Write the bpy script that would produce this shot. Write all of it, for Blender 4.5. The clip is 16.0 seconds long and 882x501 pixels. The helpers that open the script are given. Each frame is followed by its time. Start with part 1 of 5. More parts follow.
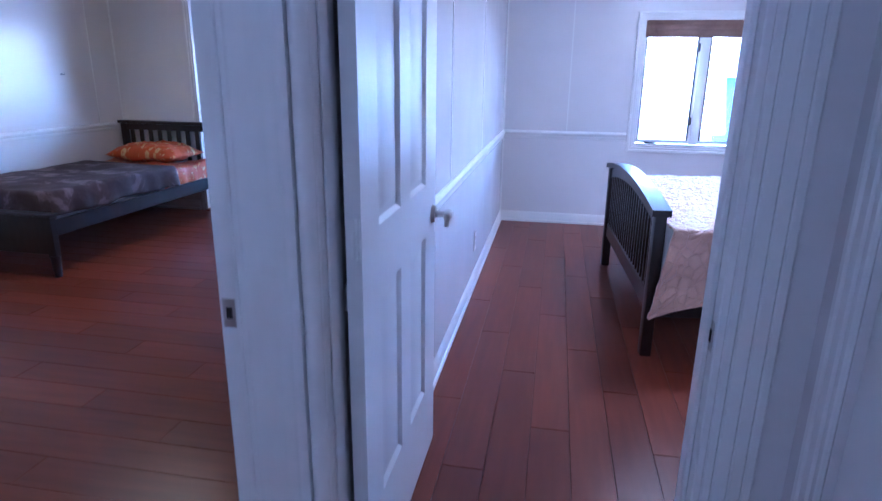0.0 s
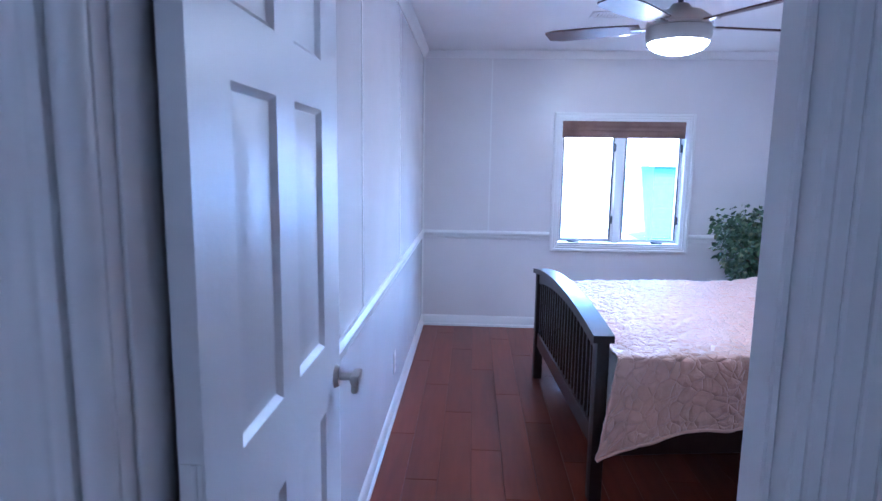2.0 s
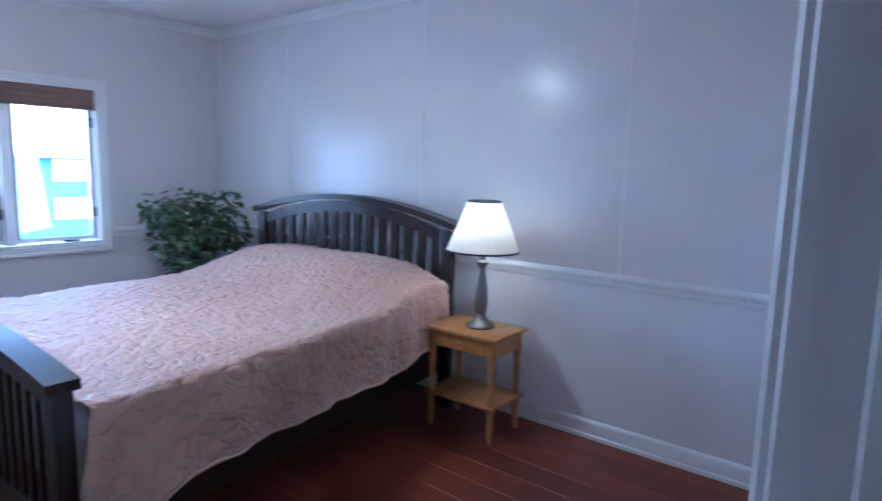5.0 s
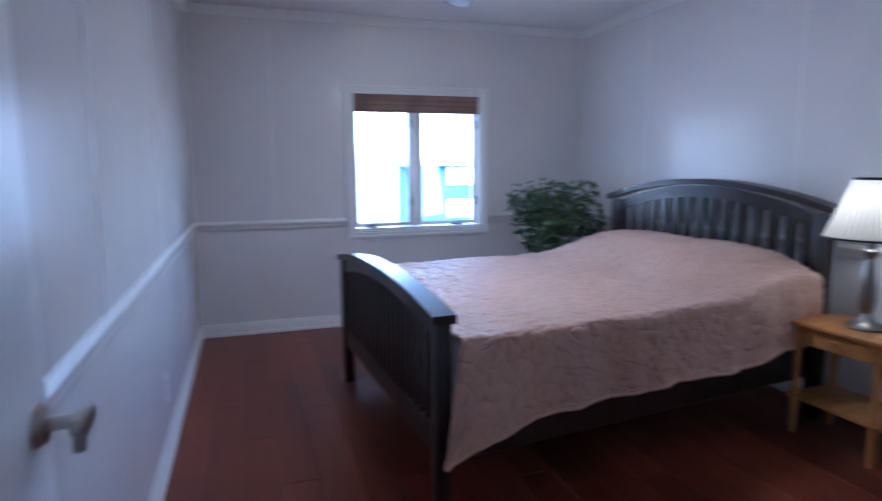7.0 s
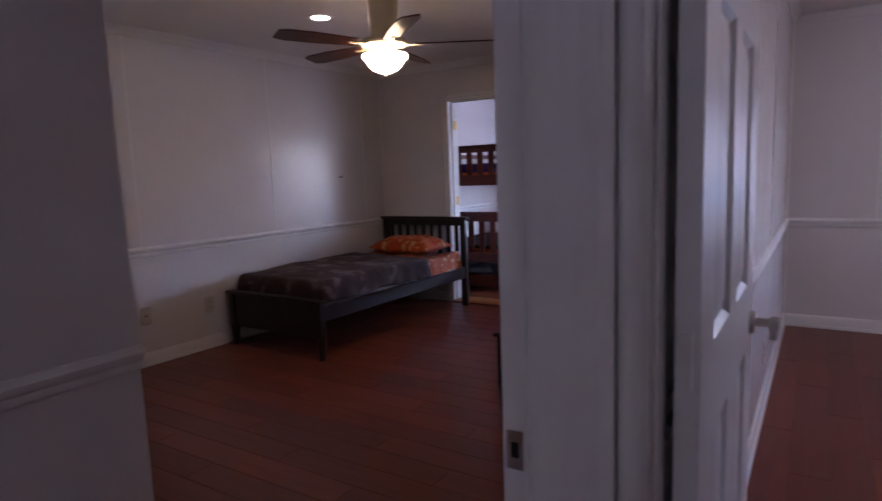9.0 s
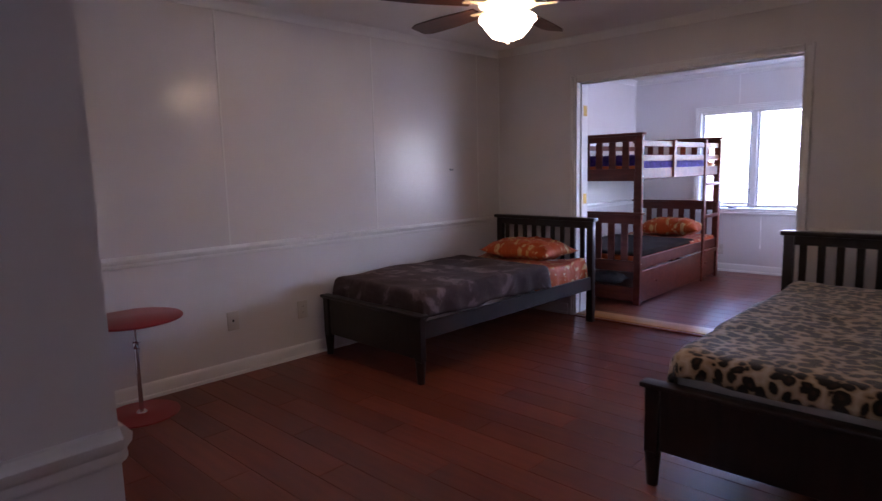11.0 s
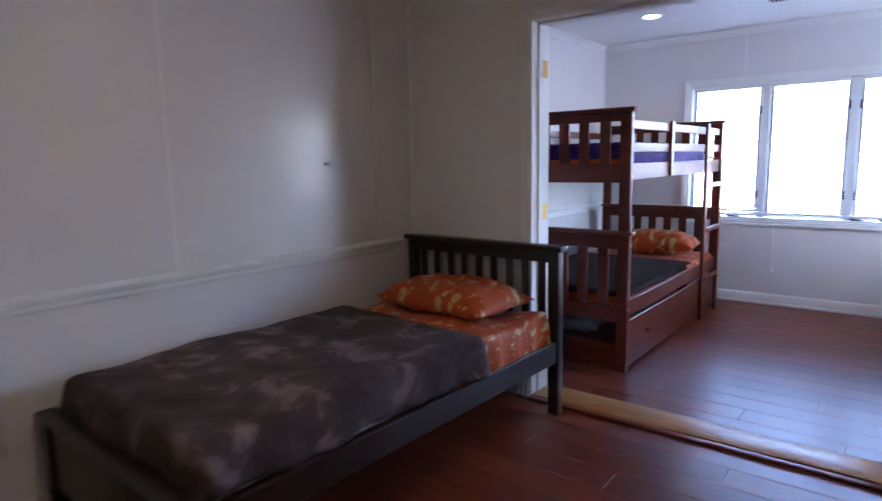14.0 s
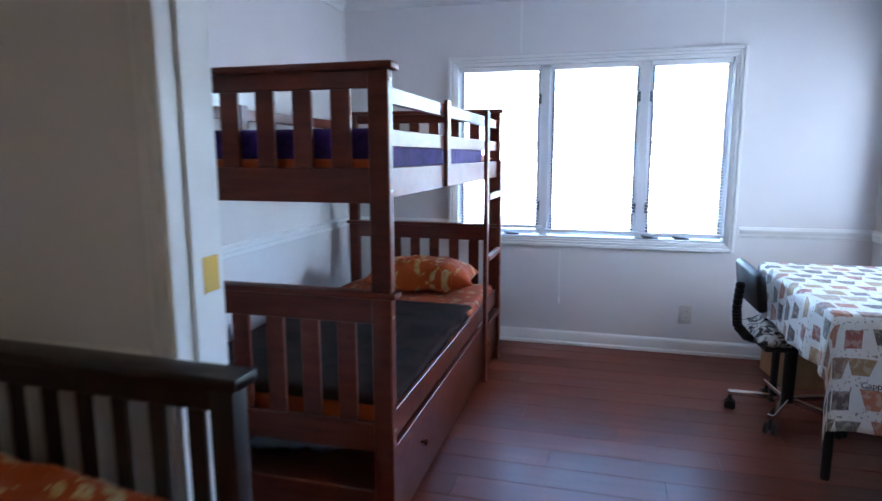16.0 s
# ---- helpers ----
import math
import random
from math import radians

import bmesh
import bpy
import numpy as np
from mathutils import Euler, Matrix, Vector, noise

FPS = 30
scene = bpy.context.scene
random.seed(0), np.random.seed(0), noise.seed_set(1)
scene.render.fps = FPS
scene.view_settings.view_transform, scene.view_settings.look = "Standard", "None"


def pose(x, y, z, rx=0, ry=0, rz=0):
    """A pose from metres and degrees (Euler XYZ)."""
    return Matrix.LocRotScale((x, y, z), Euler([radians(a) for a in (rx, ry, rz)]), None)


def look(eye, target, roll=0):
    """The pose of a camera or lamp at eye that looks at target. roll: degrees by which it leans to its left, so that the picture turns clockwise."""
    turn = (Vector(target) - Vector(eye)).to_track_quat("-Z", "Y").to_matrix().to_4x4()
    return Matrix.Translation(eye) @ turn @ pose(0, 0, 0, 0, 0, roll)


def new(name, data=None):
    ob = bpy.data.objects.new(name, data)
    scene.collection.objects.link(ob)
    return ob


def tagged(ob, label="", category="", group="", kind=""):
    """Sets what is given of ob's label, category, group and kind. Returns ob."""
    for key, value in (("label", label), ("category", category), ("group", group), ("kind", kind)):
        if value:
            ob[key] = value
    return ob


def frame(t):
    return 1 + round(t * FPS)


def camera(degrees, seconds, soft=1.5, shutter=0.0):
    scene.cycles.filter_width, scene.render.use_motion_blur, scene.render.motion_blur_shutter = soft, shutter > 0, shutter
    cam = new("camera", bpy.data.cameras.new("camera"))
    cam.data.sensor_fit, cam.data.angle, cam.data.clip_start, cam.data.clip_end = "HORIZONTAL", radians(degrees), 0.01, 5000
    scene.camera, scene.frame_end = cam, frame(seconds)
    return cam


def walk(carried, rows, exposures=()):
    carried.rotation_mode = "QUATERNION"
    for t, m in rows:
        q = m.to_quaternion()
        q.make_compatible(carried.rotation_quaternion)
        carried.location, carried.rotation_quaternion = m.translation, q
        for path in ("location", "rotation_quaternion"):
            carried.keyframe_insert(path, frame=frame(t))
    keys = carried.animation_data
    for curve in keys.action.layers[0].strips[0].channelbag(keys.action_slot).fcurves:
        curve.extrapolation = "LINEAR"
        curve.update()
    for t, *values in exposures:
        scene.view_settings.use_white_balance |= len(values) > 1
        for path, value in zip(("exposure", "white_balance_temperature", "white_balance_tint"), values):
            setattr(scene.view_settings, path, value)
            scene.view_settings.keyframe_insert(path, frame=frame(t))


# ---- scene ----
cam = camera(72.7, 16.0, 1.4, 0.5)
PATH = [
    (0, 1.347, 0.739, 1.378, -16.47, 0.74, 10.49),
    (0.5, 1.352, 0.848, 1.488, -15.59, 1.14, 9.90),
    (1, 1.333, 0.996, 1.545, -12.71, 1.02, 7.69),
    (1.5, 1.292, 1.123, 1.564, -9.57, 1.05, 4.47),
    (2, 1.305, 1.192, 1.486, -8.51, 0.85, 2.95),
    (2.5, 1.350, 1.358, 1.414, -8.43, 0.77, 0.25),
    (3, 1.406, 1.624, 1.401, -8.64, 1.00, -6.44),
    (3.5, 1.416, 1.808, 1.372, -8.43, 1.05, -16.44),
    (4, 1.385, 1.888, 1.398, -8.08, 1.16, -28.16),
    (4.2, 1.339, 1.834, 1.432, -8.10, 2.15, -32.53),
    (4.6, 1.325, 1.867, 1.409, -7.94, 1.89, -42.09),
    (5, 1.286, 1.899, 1.371, -7.84, 1.58, -51.40),
    (5.4, 1.240, 1.928, 1.326, -7.79, 1.23, -57.58),
    (5.8, 1.204, 1.944, 1.285, -7.75, 0.86, -57.74),
    (6.1, 1.193, 1.946, 1.263, -7.73, 0.57, -52.17),
    (6.3, 1.198, 1.940, 1.254, -7.72, 0.38, -45.07),
    (6.5, 1.203, 1.919, 1.258, -7.80, 0.13, -36.66),
    (7, 1.247, 1.766, 1.272, -7.95, -0.40, -17.86),
    (7.5, 1.261, 1.579, 1.272, -7.67, -1.12, -0.34),
    (8, 1.225, 1.257, 1.307, -7.70, -1.93, 10.37),
    (8.5, 1.153, 1.033, 1.318, -7.57, -2.09, 23.23),
    (9, 1.098, 0.989, 1.328, -7.32, -2.08, 32.56),
    (9.5, 1.045, 1.053, 1.289, -6.97, -1.81, 36.92),
    (10, 0.959, 1.239, 1.305, -7.16, -1.94, 39.48),
    (10.2, 0.889, 1.297, 1.330, -7.43, -1.58, 39.90),
    (10.6, 0.780, 1.439, 1.339, -7.59, -1.45, 41.70),
    (11, 0.639, 1.566, 1.333, -7.70, -1.46, 43.35),
    (11.4, 0.483, 1.698, 1.322, -7.78, -1.54, 44.76),
    (11.8, 0.333, 1.856, 1.314, -7.87, -1.65, 45.82),
    (12.1, 0.232, 2.003, 1.315, -7.94, -1.74, 46.33),
    (12.3, 0.176, 2.118, 1.320, -8.00, -1.79, 46.51),
    (12.5, 0.135, 2.236, 1.329, -7.99, -1.80, 46.65),
    (13, -0.053, 2.564, 1.340, -8.19, -1.79, 46.57),
    (13.5, -0.290, 2.916, 1.377, -8.61, -1.44, 44.33),
    (14, -0.480, 3.388, 1.336, -8.55, -1.18, 38.52),
    (14.5, -0.686, 3.817, 1.311, -8.55, -1.18, 34.37),
    (15, -0.883, 4.218, 1.331, -8.92, -0.56, 27.53),
    (15.5, -0.993, 4.649, 1.336, -8.96, -0.52, 21.43),
    (16, -1.158, 5.083, 1.335, -9.04, -0.10, 15.22),
]
EXPOSURE = [
    (0.0, 6.1, 4150, 20), (1.5, 5.95, 4250, 16), (2.5, 5.85, 4300, 13), (4.2, 5.58, 4350, 9), (6.3, 5.08, 4450, 9), (7.0, 4.97, 4650, 12),
    (8.0, 4.62, 4950, 19), (8.5, 4.6, 5350, 27), (9.0, 4.6, 5750, 34), (10.2, 4.75, 5850, 34), (12.5, 5.27, 5500, 25), (13.5, 5.17, 5500, 21), (14.5, 5.08, 5430, 15), (16.0, 4.9, 5400, 8),
]
# seconds, eye, pitch, lean and heading; lean turns about the line of sight
walk(cam, [(t, pose(x, y, z, 0, 0, yaw) @ pose(0, 0, 0, 90 + pitch) @ pose(0, 0, 0, 0, 0, lean)) for t, x, y, z, pitch, lean, yaw in PATH], EXPOSURE)

# ---- world and light ----
world = bpy.data.worlds.new("world")
scene.world = world
world.use_nodes = True
wn = world.node_tree
sky = wn.nodes.new("ShaderNodeTexSky")
sky.sky_type, sky.sun_disc = "NISHITA", False
sky.sun_elevation, sky.sun_rotation = radians(46), radians(194)
sky.air_density, sky.dust_density = 1.0, 2.5
wn.links.new(sky.outputs[0], wn.nodes["Background"].inputs[0])
wn.nodes["Background"].inputs[1].default_value = 0.15
sun = new("sun", bpy.data.lights.new("sun", "SUN"))
sun.data.energy, sun.data.angle, sun.data.color = 1.5, radians(14), (1.0, 0.97, 0.92)
sun.matrix_world = look((-2, -8, 9), (0, 0, 0))


def lamp(name, place, watts, colour, radius):
    lit = new(name, bpy.data.lights.new(name, "POINT"))
    lit.data.energy, lit.data.color, lit.data.shadow_soft_size = watts, colour, radius
    lit.location = place
    return lit


day = new("side_window_daylight", bpy.data.lights.new("side_window_daylight", "AREA"))
day.data.shape, day.data.size, day.data.size_y = "RECTANGLE", 1.0, 1.2
day.data.energy, day.data.color = 0.45, (0.92, 0.96, 1.0)
day.matrix_world = look((0.60, 8.39, 1.38), (-1.0, 8.39, 1.30))


day_b = new("bedroom_window_daylight", bpy.data.lights.new("bedroom_window_daylight", "AREA"))
day_b.data.shape, day_b.data.size, day_b.data.size_y = "RECTANGLE", 0.9, 0.9
day_b.data.energy, day_b.data.color = 0.13, (0.88, 0.94, 1.0)
day_b.matrix_world = look((2.6, 6.66, 1.30), (4.1, 5.3, 1.55))


# ---- materials ----
def material(name, colour, rough=0.5, metal=0.0, spec=0.5):
    m = bpy.data.materials.new(name)
    m.use_nodes = True
    b = m.node_tree.nodes["Principled BSDF"]
    b.inputs["Base Color"].default_value = (*colour, 1)
    b.inputs["Roughness"].default_value = rough
    b.inputs["Metallic"].default_value = metal
    b.inputs["Specular IOR Level"].default_value = spec
    return m, m.node_tree.nodes, m.node_tree.links, b


def coords(n, l, scale=(1, 1, 1), kind="Object"):
    tc, mp = n.new("ShaderNodeTexCoord"), n.new("ShaderNodeMapping")
    mp.inputs["Scale"].default_value = scale
    l.new(tc.outputs[kind], mp.inputs[0])
    return mp.outputs[0]


def noise_tex(n, l, vec, scale, detail=4, rough=0.55, warp=0.0):
    t = n.new("ShaderNodeTexNoise")
    t.inputs["Scale"].default_value, t.inputs["Detail"].default_value = scale, detail
    t.inputs["Roughness"].default_value, t.inputs["Distortion"].default_value = rough, warp
    l.new(vec, t.inputs["Vector"])
    return t.outputs["Fac"]


def ramp(n, l, fac, stops):
    r = n.new("ShaderNodeValToRGB")
    e = r.color_ramp.elements
    while len(e) < len(stops):
        e.new(0.5)
    for el, (at, c) in zip(e, stops):
        el.position, el.color = at, (*c, 1)
    l.new(fac, r.inputs[0])
    return r.outputs[0]


def math_node(n, l, op, a, b=0.0):
    m = n.new("ShaderNodeMath")
    m.operation = op
    for s, v in zip(m.inputs, (a, b)):
        if isinstance(v, (int, float)):
            s.default_value = v
        else:
            l.new(v, s)
    return m.outputs[0]


def mix(n, l, fac, a, b, mode="MIX"):
    m = n.new("ShaderNodeMix")
    m.data_type, m.blend_type = "RGBA", mode
    for s, v in ((m.inputs[0], fac), (m.inputs[6], a), (m.inputs[7], b)):
        if isinstance(v, (int, float)):
            s.default_value = v
        elif isinstance(v, tuple):
            s.default_value = (*v, 1)
        else:
            l.new(v, s)
    return m.outputs[2]


def bump(n, l, b, height, strength, distance=0.01):
    k = n.new("ShaderNodeBump")
    k.inputs["Strength"].default_value, k.inputs["Distance"].default_value = strength, distance
    l.new(height, k.inputs["Height"])
    l.new(k.outputs[0], b.inputs["Normal"])


def paint(name, colour, rough, coat=0.0, grain=35.0, strength=0.08):
    """Brushed or rolled paint: faint blotches, fine orange-peel relief, uneven gloss."""
    m, n, l, b = material(name, colour, rough)
    v = coords(n, l)
    blot = noise_tex(n, l, v, 1.3, 3)
    dark = tuple(c * 0.93 for c in colour)
    l.new(ramp(n, l, blot, ((0.3, dark), (0.7, colour))), b.inputs["Base Color"])
    l.new(ramp(n, l, noise_tex(n, l, v, 2.2, 4), ((0.3, (rough * 0.85,) * 3), (0.7, (min(1, rough * 1.2),) * 3))), b.inputs["Roughness"])
    bump(n, l, b, math_node(n, l, "ADD", noise_tex(n, l, v, grain, 3), math_node(n, l, "MULTIPLY", noise_tex(n, l, v, 3.0, 2), 2.5)), strength, 0.006)
    b.inputs["Coat Weight"].default_value = coat
    b.inputs["Coat Roughness"].default_value = 0.2
    return m


WALL = paint("wall_paint", (0.77, 0.75, 0.76), 0.19, strength=0.035)
WALL.node_tree.nodes["Principled BSDF"].inputs["Specular IOR Level"].default_value = 0.3
CEIL = paint("ceiling_paint", (0.86, 0.85, 0.85), 0.6)
TRIM = paint("trim_paint", (0.82, 0.82, 0.82), 0.35, grain=60)
DOORP = paint("door_paint", (0.80, 0.80, 0.81), 0.34, grain=50)


def wood(name, dark, light, rough=0.35, stretch=(1.0, 14.0, 14.0), scale=3.0, random_tone=0.0, coat=0.0, spec=0.5):
    m, n, l, b = material(name, light, rough, 0.0, spec)
    v = coords(n, l, stretch)
    if random_tone:
        info = n.new("ShaderNodeObjectInfo")
        off = n.new("ShaderNodeVectorMath")
        off.operation = "MULTIPLY_ADD"
        l.new(info.outputs["Random"], off.inputs[0])
        off.inputs[1].default_value = (31.0, 17.0, 23.0)
        l.new(v, off.inputs[2])
        v = off.outputs[0]
    g = noise_tex(n, l, v, scale, 1.5 if random_tone else 5, 0.5, 0.2)
    fine = noise_tex(n, l, v, scale * 7, 3, 0.6)
    col = ramp(n, l, math_node(n, l, "ADD", math_node(n, l, "MULTIPLY", g, 0.8), math_node(n, l, "MULTIPLY", g if random_tone else fine, 0.2)), ((0.32, dark), (0.68, light)))
    if random_tone:
        tone = ramp(n, l, info.outputs["Random"], ((0.0, (1 - random_tone,) * 3), (1.0, (1 + random_tone,) * 3)))
        col = mix(n, l, 1.0, col, tone, "MULTIPLY")
    l.new(col, b.inputs["Base Color"])
    flat = coords(n, l)
    l.new(ramp(n, l, noise_tex(n, l, flat, 2.6, 4), ((0.3, (rough * 0.88,) * 3), (0.7, (rough * 1.14,) * 3))), b.inputs["Roughness"])
    if not random_tone:
        bump(n, l, b, fine, 0.012, 0.001)
    b.inputs["Coat Weight"].default_value = coat
    b.inputs["Coat Roughness"].default_value = 0.22
    return m




def plank_wood(name, stretch):
    """Reddish laminate: each plank its own tone, faint long grain, satin gloss."""
    m, n, l, b = material(name, (0.145, 0.032, 0.0155), 0.3, 0.0, 0.36)
    v = coords(n, l, stretch)
    info = n.new("ShaderNodeObjectInfo")
    grain = noise_tex(n, l, v, 2.0, 2, 0.5)
    col = ramp(n, l, grain, ((0.25, (0.136, 0.0285, 0.0138)), (0.75, (0.186, 0.042, 0.0202))))
    tone = ramp(n, l, info.outputs["Random"], ((0.0, (0.76, 0.74, 0.74)), (0.5, (1.0, 1.0, 1.0)), (1.0, (1.22, 1.26, 1.26))))
    l.new(mix(n, l, 1.0, col, tone, "MULTIPLY"), b.inputs["Base Color"])
    l.new(ramp(n, l, noise_tex(n, l, coords(n, l), 1.7, 2, 0.5), ((0.25, (0.29,) * 3), (0.75, (0.33,) * 3))), b.inputs["Roughness"])
    return m


PLANK_X = plank_wood("plank_wood_across", (1.2, 14, 14))
PLANK_Y = plank_wood("plank_wood_along", (14, 1.2, 14))
SUBFLOOR, *_ = material("subfloor_dark", (0.03, 0.012, 0.008), 0.7)
ESPRESSO = wood("espresso_wood", (0.008, 0.004, 0.0035), (0.02, 0.011, 0.009), 0.32, (10, 1.5, 1.5), 3)
CHERRY = wood("cherry_wood", (0.080, 0.0130, 0.0060), (0.145, 0.029, 0.0125), 0.33, (1.5, 6, 10), 3, 0.0, 0.0, 0.3)
PINE = wood("honey_pine", (0.40, 0.175, 0.048), (0.56, 0.28, 0.085), 0.35, (3, 12, 12), 2)
OAKSTRIP = wood("threshold_oak", (0.38, 0.17, 0.05), (0.58, 0.30, 0.10), 0.33, (2, 18, 18), 3)
BLADE = wood("walnut_blade", (0.045, 0.016, 0.010), (0.10, 0.036, 0.02), 0.33, (2, 14, 14), 3)
NICKEL, *_ = material("brushed_nickel", (0.55, 0.53, 0.50), 0.28, 1.0)
PEWTER, *_ = material("pewter", (0.27, 0.26, 0.24), 0.33, 1.0)
CHROME, *_ = material("chrome", (0.75, 0.75, 0.76), 0.12, 1.0)
BRASS, *_ = material("brass", (0.62, 0.42, 0.12), 0.3, 1.0)
CREAM, *_ = material("cream_metal", (0.74, 0.66, 0.46), 0.35, 0.2)
BLACKP, *_ = material("black_plastic", (0.012, 0.013, 0.017), 0.45)
# near-black colour painted in for the shade inside holes, slots and the vent
HOLE_SHADE, *_ = material("hole_shade", (0.01, 0.01, 0.01), 0.8)
IVORY, *_ = material("ivory_plastic", (0.60, 0.56, 0.53), 0.4)
WHITEP, *_ = material("white_plastic", (0.82, 0.82, 0.83), 0.4)
RED, *_ = material("red_lacquer", (0.30, 0.016, 0.018), 0.32)
CRANK, *_ = material("crank_metal", (0.10, 0.10, 0.11), 0.4, 0.8)
TERRA, *_ = material("pot_brown", (0.10, 0.05, 0.03), 0.6)
SOIL, *_ = material("soil", (0.03, 0.02, 0.012), 0.95)
BARK, *_ = material("bark", (0.12, 0.08, 0.05), 0.85)


def glow(name, colour, strength):
    m, n, l, b = material(name, (0.9, 0.9, 0.88), 0.4)
    b.inputs["Emission Color"].default_value = (*colour, 1)
    b.inputs["Emission Strength"].default_value = strength
    return m


GLOBE_WARM = glow("lit_globe_warm", (1.0, 0.74, 0.41), 0.72)
GLOBE_COOL = glow("lit_globe_white", (1.0, 0.93, 0.84), 2.0)
DOWNLIGHT = glow("downlight_lens", (1.0, 0.86, 0.66), 1.2)


def glass_mat():
    m, n, l, b = material("window_glass", (1, 1, 1), 0.0)
    b.inputs["Transmission Weight"].default_value = 1.0
    b.inputs["IOR"].default_value = 1.05
    return m


GLASS = glass_mat()


def fabric(name, stops, scale, rough=0.85, sheen=0.3, detail=5, warp=0.6, relief=0.25, kind="Object"):
    m, n, l, b = material(name, stops[-1][1], rough, 0, 0.12)
    v = coords(n, l, (1, 1, 1), kind)
    f = noise_tex(n, l, v, scale, detail, 0.6, warp)
    l.new(ramp(n, l, f, stops), b.inputs["Base Color"])
    b.inputs["Sheen Weight"].default_value = sheen
    bump(n, l, b, math_node(n, l, "ADD", math_node(n, l, "MULTIPLY", f, 2.0), noise_tex(n, l, v, 260, 2)), relief, 0.004)
    return m


# the two palest stops paint the brushed pile's sheen into the colour
VELVET = fabric("grey_velvet", ((0.40, (0.050, 0.032, 0.034)), (0.54, (0.080, 0.054, 0.057)), (0.57, (0.14, 0.10, 0.107)), (0.72, (0.26, 0.195, 0.205))), 4.6, 0.85, 0.05, 8, 0.45)
CHARCOAL = fabric("charcoal_plush", ((0.35, (0.016, 0.0080, 0.0058)), (0.65, (0.029, 0.0155, 0.0112))), 6, 0.9, 0.02)
CHARCOAL.node_tree.nodes["Principled BSDF"].inputs["Specular IOR Level"].default_value = 0.02
PURPLE = fabric("purple_satin", ((0.35, (0.018, 0.007, 0.07)), (0.65, (0.065, 0.026, 0.20))), 9, 0.7, 0.0, 3, 1.5)
CREAMSHEET = fabric("white_sheet", ((0.3, (0.62, 0.60, 0.60)), (0.7, (0.74, 0.72, 0.72))), 4)
SHADE_WOVEN = fabric("woven_shade", ((0.3, (0.17, 0.105, 0.085)), (0.7, (0.30, 0.20, 0.165))), 3, 0.9)
GREYBAG, *_ = material("grey_bag", (0.30, 0.33, 0.38), 0.5)
CARDBOARD = fabric("cardboard", ((0.3, (0.36, 0.22, 0.12)), (0.7, (0.48, 0.30, 0.17))), 6, 0.9, 0.0)


def floral(name, base, light, pale):
    """Satin with scattered pale sprigs on a warm ground."""
    m, n, l, b = material(name, base, 0.5, 0, 0.25)
    v = coords(n, l, (1, 1, 1), "UV")
    wob = n.new("ShaderNodeTexNoise")
    wob.inputs["Scale"].default_value = 14.0
    l.new(v, wob.inputs["Vector"])
    bent = mix(n, l, 0.07, v, wob.outputs["Color"], "ADD")
    vo = n.new("ShaderNodeTexVoronoi")
    vo.inputs["Scale"].default_value = 14.0
    l.new(bent, vo.inputs["Vector"])
    small = n.new("ShaderNodeTexVoronoi")
    small.inputs["Scale"].default_value = 27.0
    l.new(bent, small.inputs["Vector"])
    frill = math_node(n, l, "MULTIPLY", math_node(n, l, "SUBTRACT", noise_tex(n, l, v, 60, 2), 0.5), 0.35)
    flower = ramp(n, l, math_node(n, l, "ADD", vo.outputs["Distance"], frill), ((0.0, (0.35,) * 3), (0.10, (0.35,) * 3), (0.13, (1,) * 3), (0.29, (0.9,) * 3), (0.34, (0, 0, 0))))
    leafy = ramp(n, l, math_node(n, l, "ADD", small.outputs["Distance"], frill), ((0.0, (0.8,) * 3), (0.17, (0.8,) * 3), (0.22, (0, 0, 0))))
    mask = math_node(n, l, "MAXIMUM", flower, leafy)
    tone = ramp(n, l, noise_tex(n, l, v, 22, 3), ((0.35, light), (0.65, pale)))
    ground = ramp(n, l, noise_tex(n, l, v, 3.5, 4), ((0.3, tuple(c * 0.72 for c in base)), (0.7, base)))
    l.new(mix(n, l, math_node(n, l, "MULTIPLY", mask, 0.9), ground, tone), b.inputs["Base Color"])
    bump(n, l, b, noise_tex(n, l, v, 16, 4, 0.6, 1.0), 0.5, 0.008)
    b.inputs["Sheen Weight"].default_value = 0.05
    return m


ORANGE = floral("orange_floral_satin", (0.52, 0.090, 0.012), (0.60, 0.36, 0.09), (0.66, 0.58, 0.33))


def quilt_mat():
    """Blush coverlet, stitched in wandering lines."""
    m, n, l, b = material("quilted_blush", (0.52, 0.38, 0.36), 0.48, 0, 0.5)
    v = coords(n, l, (1, 1, 1), "UV")
    wob = n.new("ShaderNodeTexNoise")
    wob.inputs["Scale"].default_value = 5.0
    l.new(v, wob.inputs["Vector"])
    bent = mix(n, l, 0.10, v, wob.outputs["Color"], "ADD")
    vo = n.new("ShaderNodeTexVoronoi")
    vo.feature = "DISTANCE_TO_EDGE"
    vo.inputs["Scale"].default_value = 21.0
    l.new(bent, vo.inputs["Vector"])
    puff = ramp(n, l, vo.outputs["Distance"], ((0.0, (0, 0, 0)), (0.06, (0.45,) * 3), (0.34, (1,) * 3)))
    crinkle = noise_tex(n, l, v, 30, 4, 0.65, 0.8)
    l.new(ramp(n, l, noise_tex(n, l, v, 2.2, 4), ((0.3, (0.61, 0.36, 0.26)), (0.7, (0.71, 0.45, 0.335)))), b.inputs["Base Color"])
    bump(n, l, b, math_node(n, l, "ADD", math_node(n, l, "MULTIPLY", puff, 1.0), math_node(n, l, "MULTIPLY", crinkle, 1.0)), 0.8, 0.010)
    b.inputs["Sheen Weight"].default_value = 0.35
    return m


QUILT = quilt_mat()


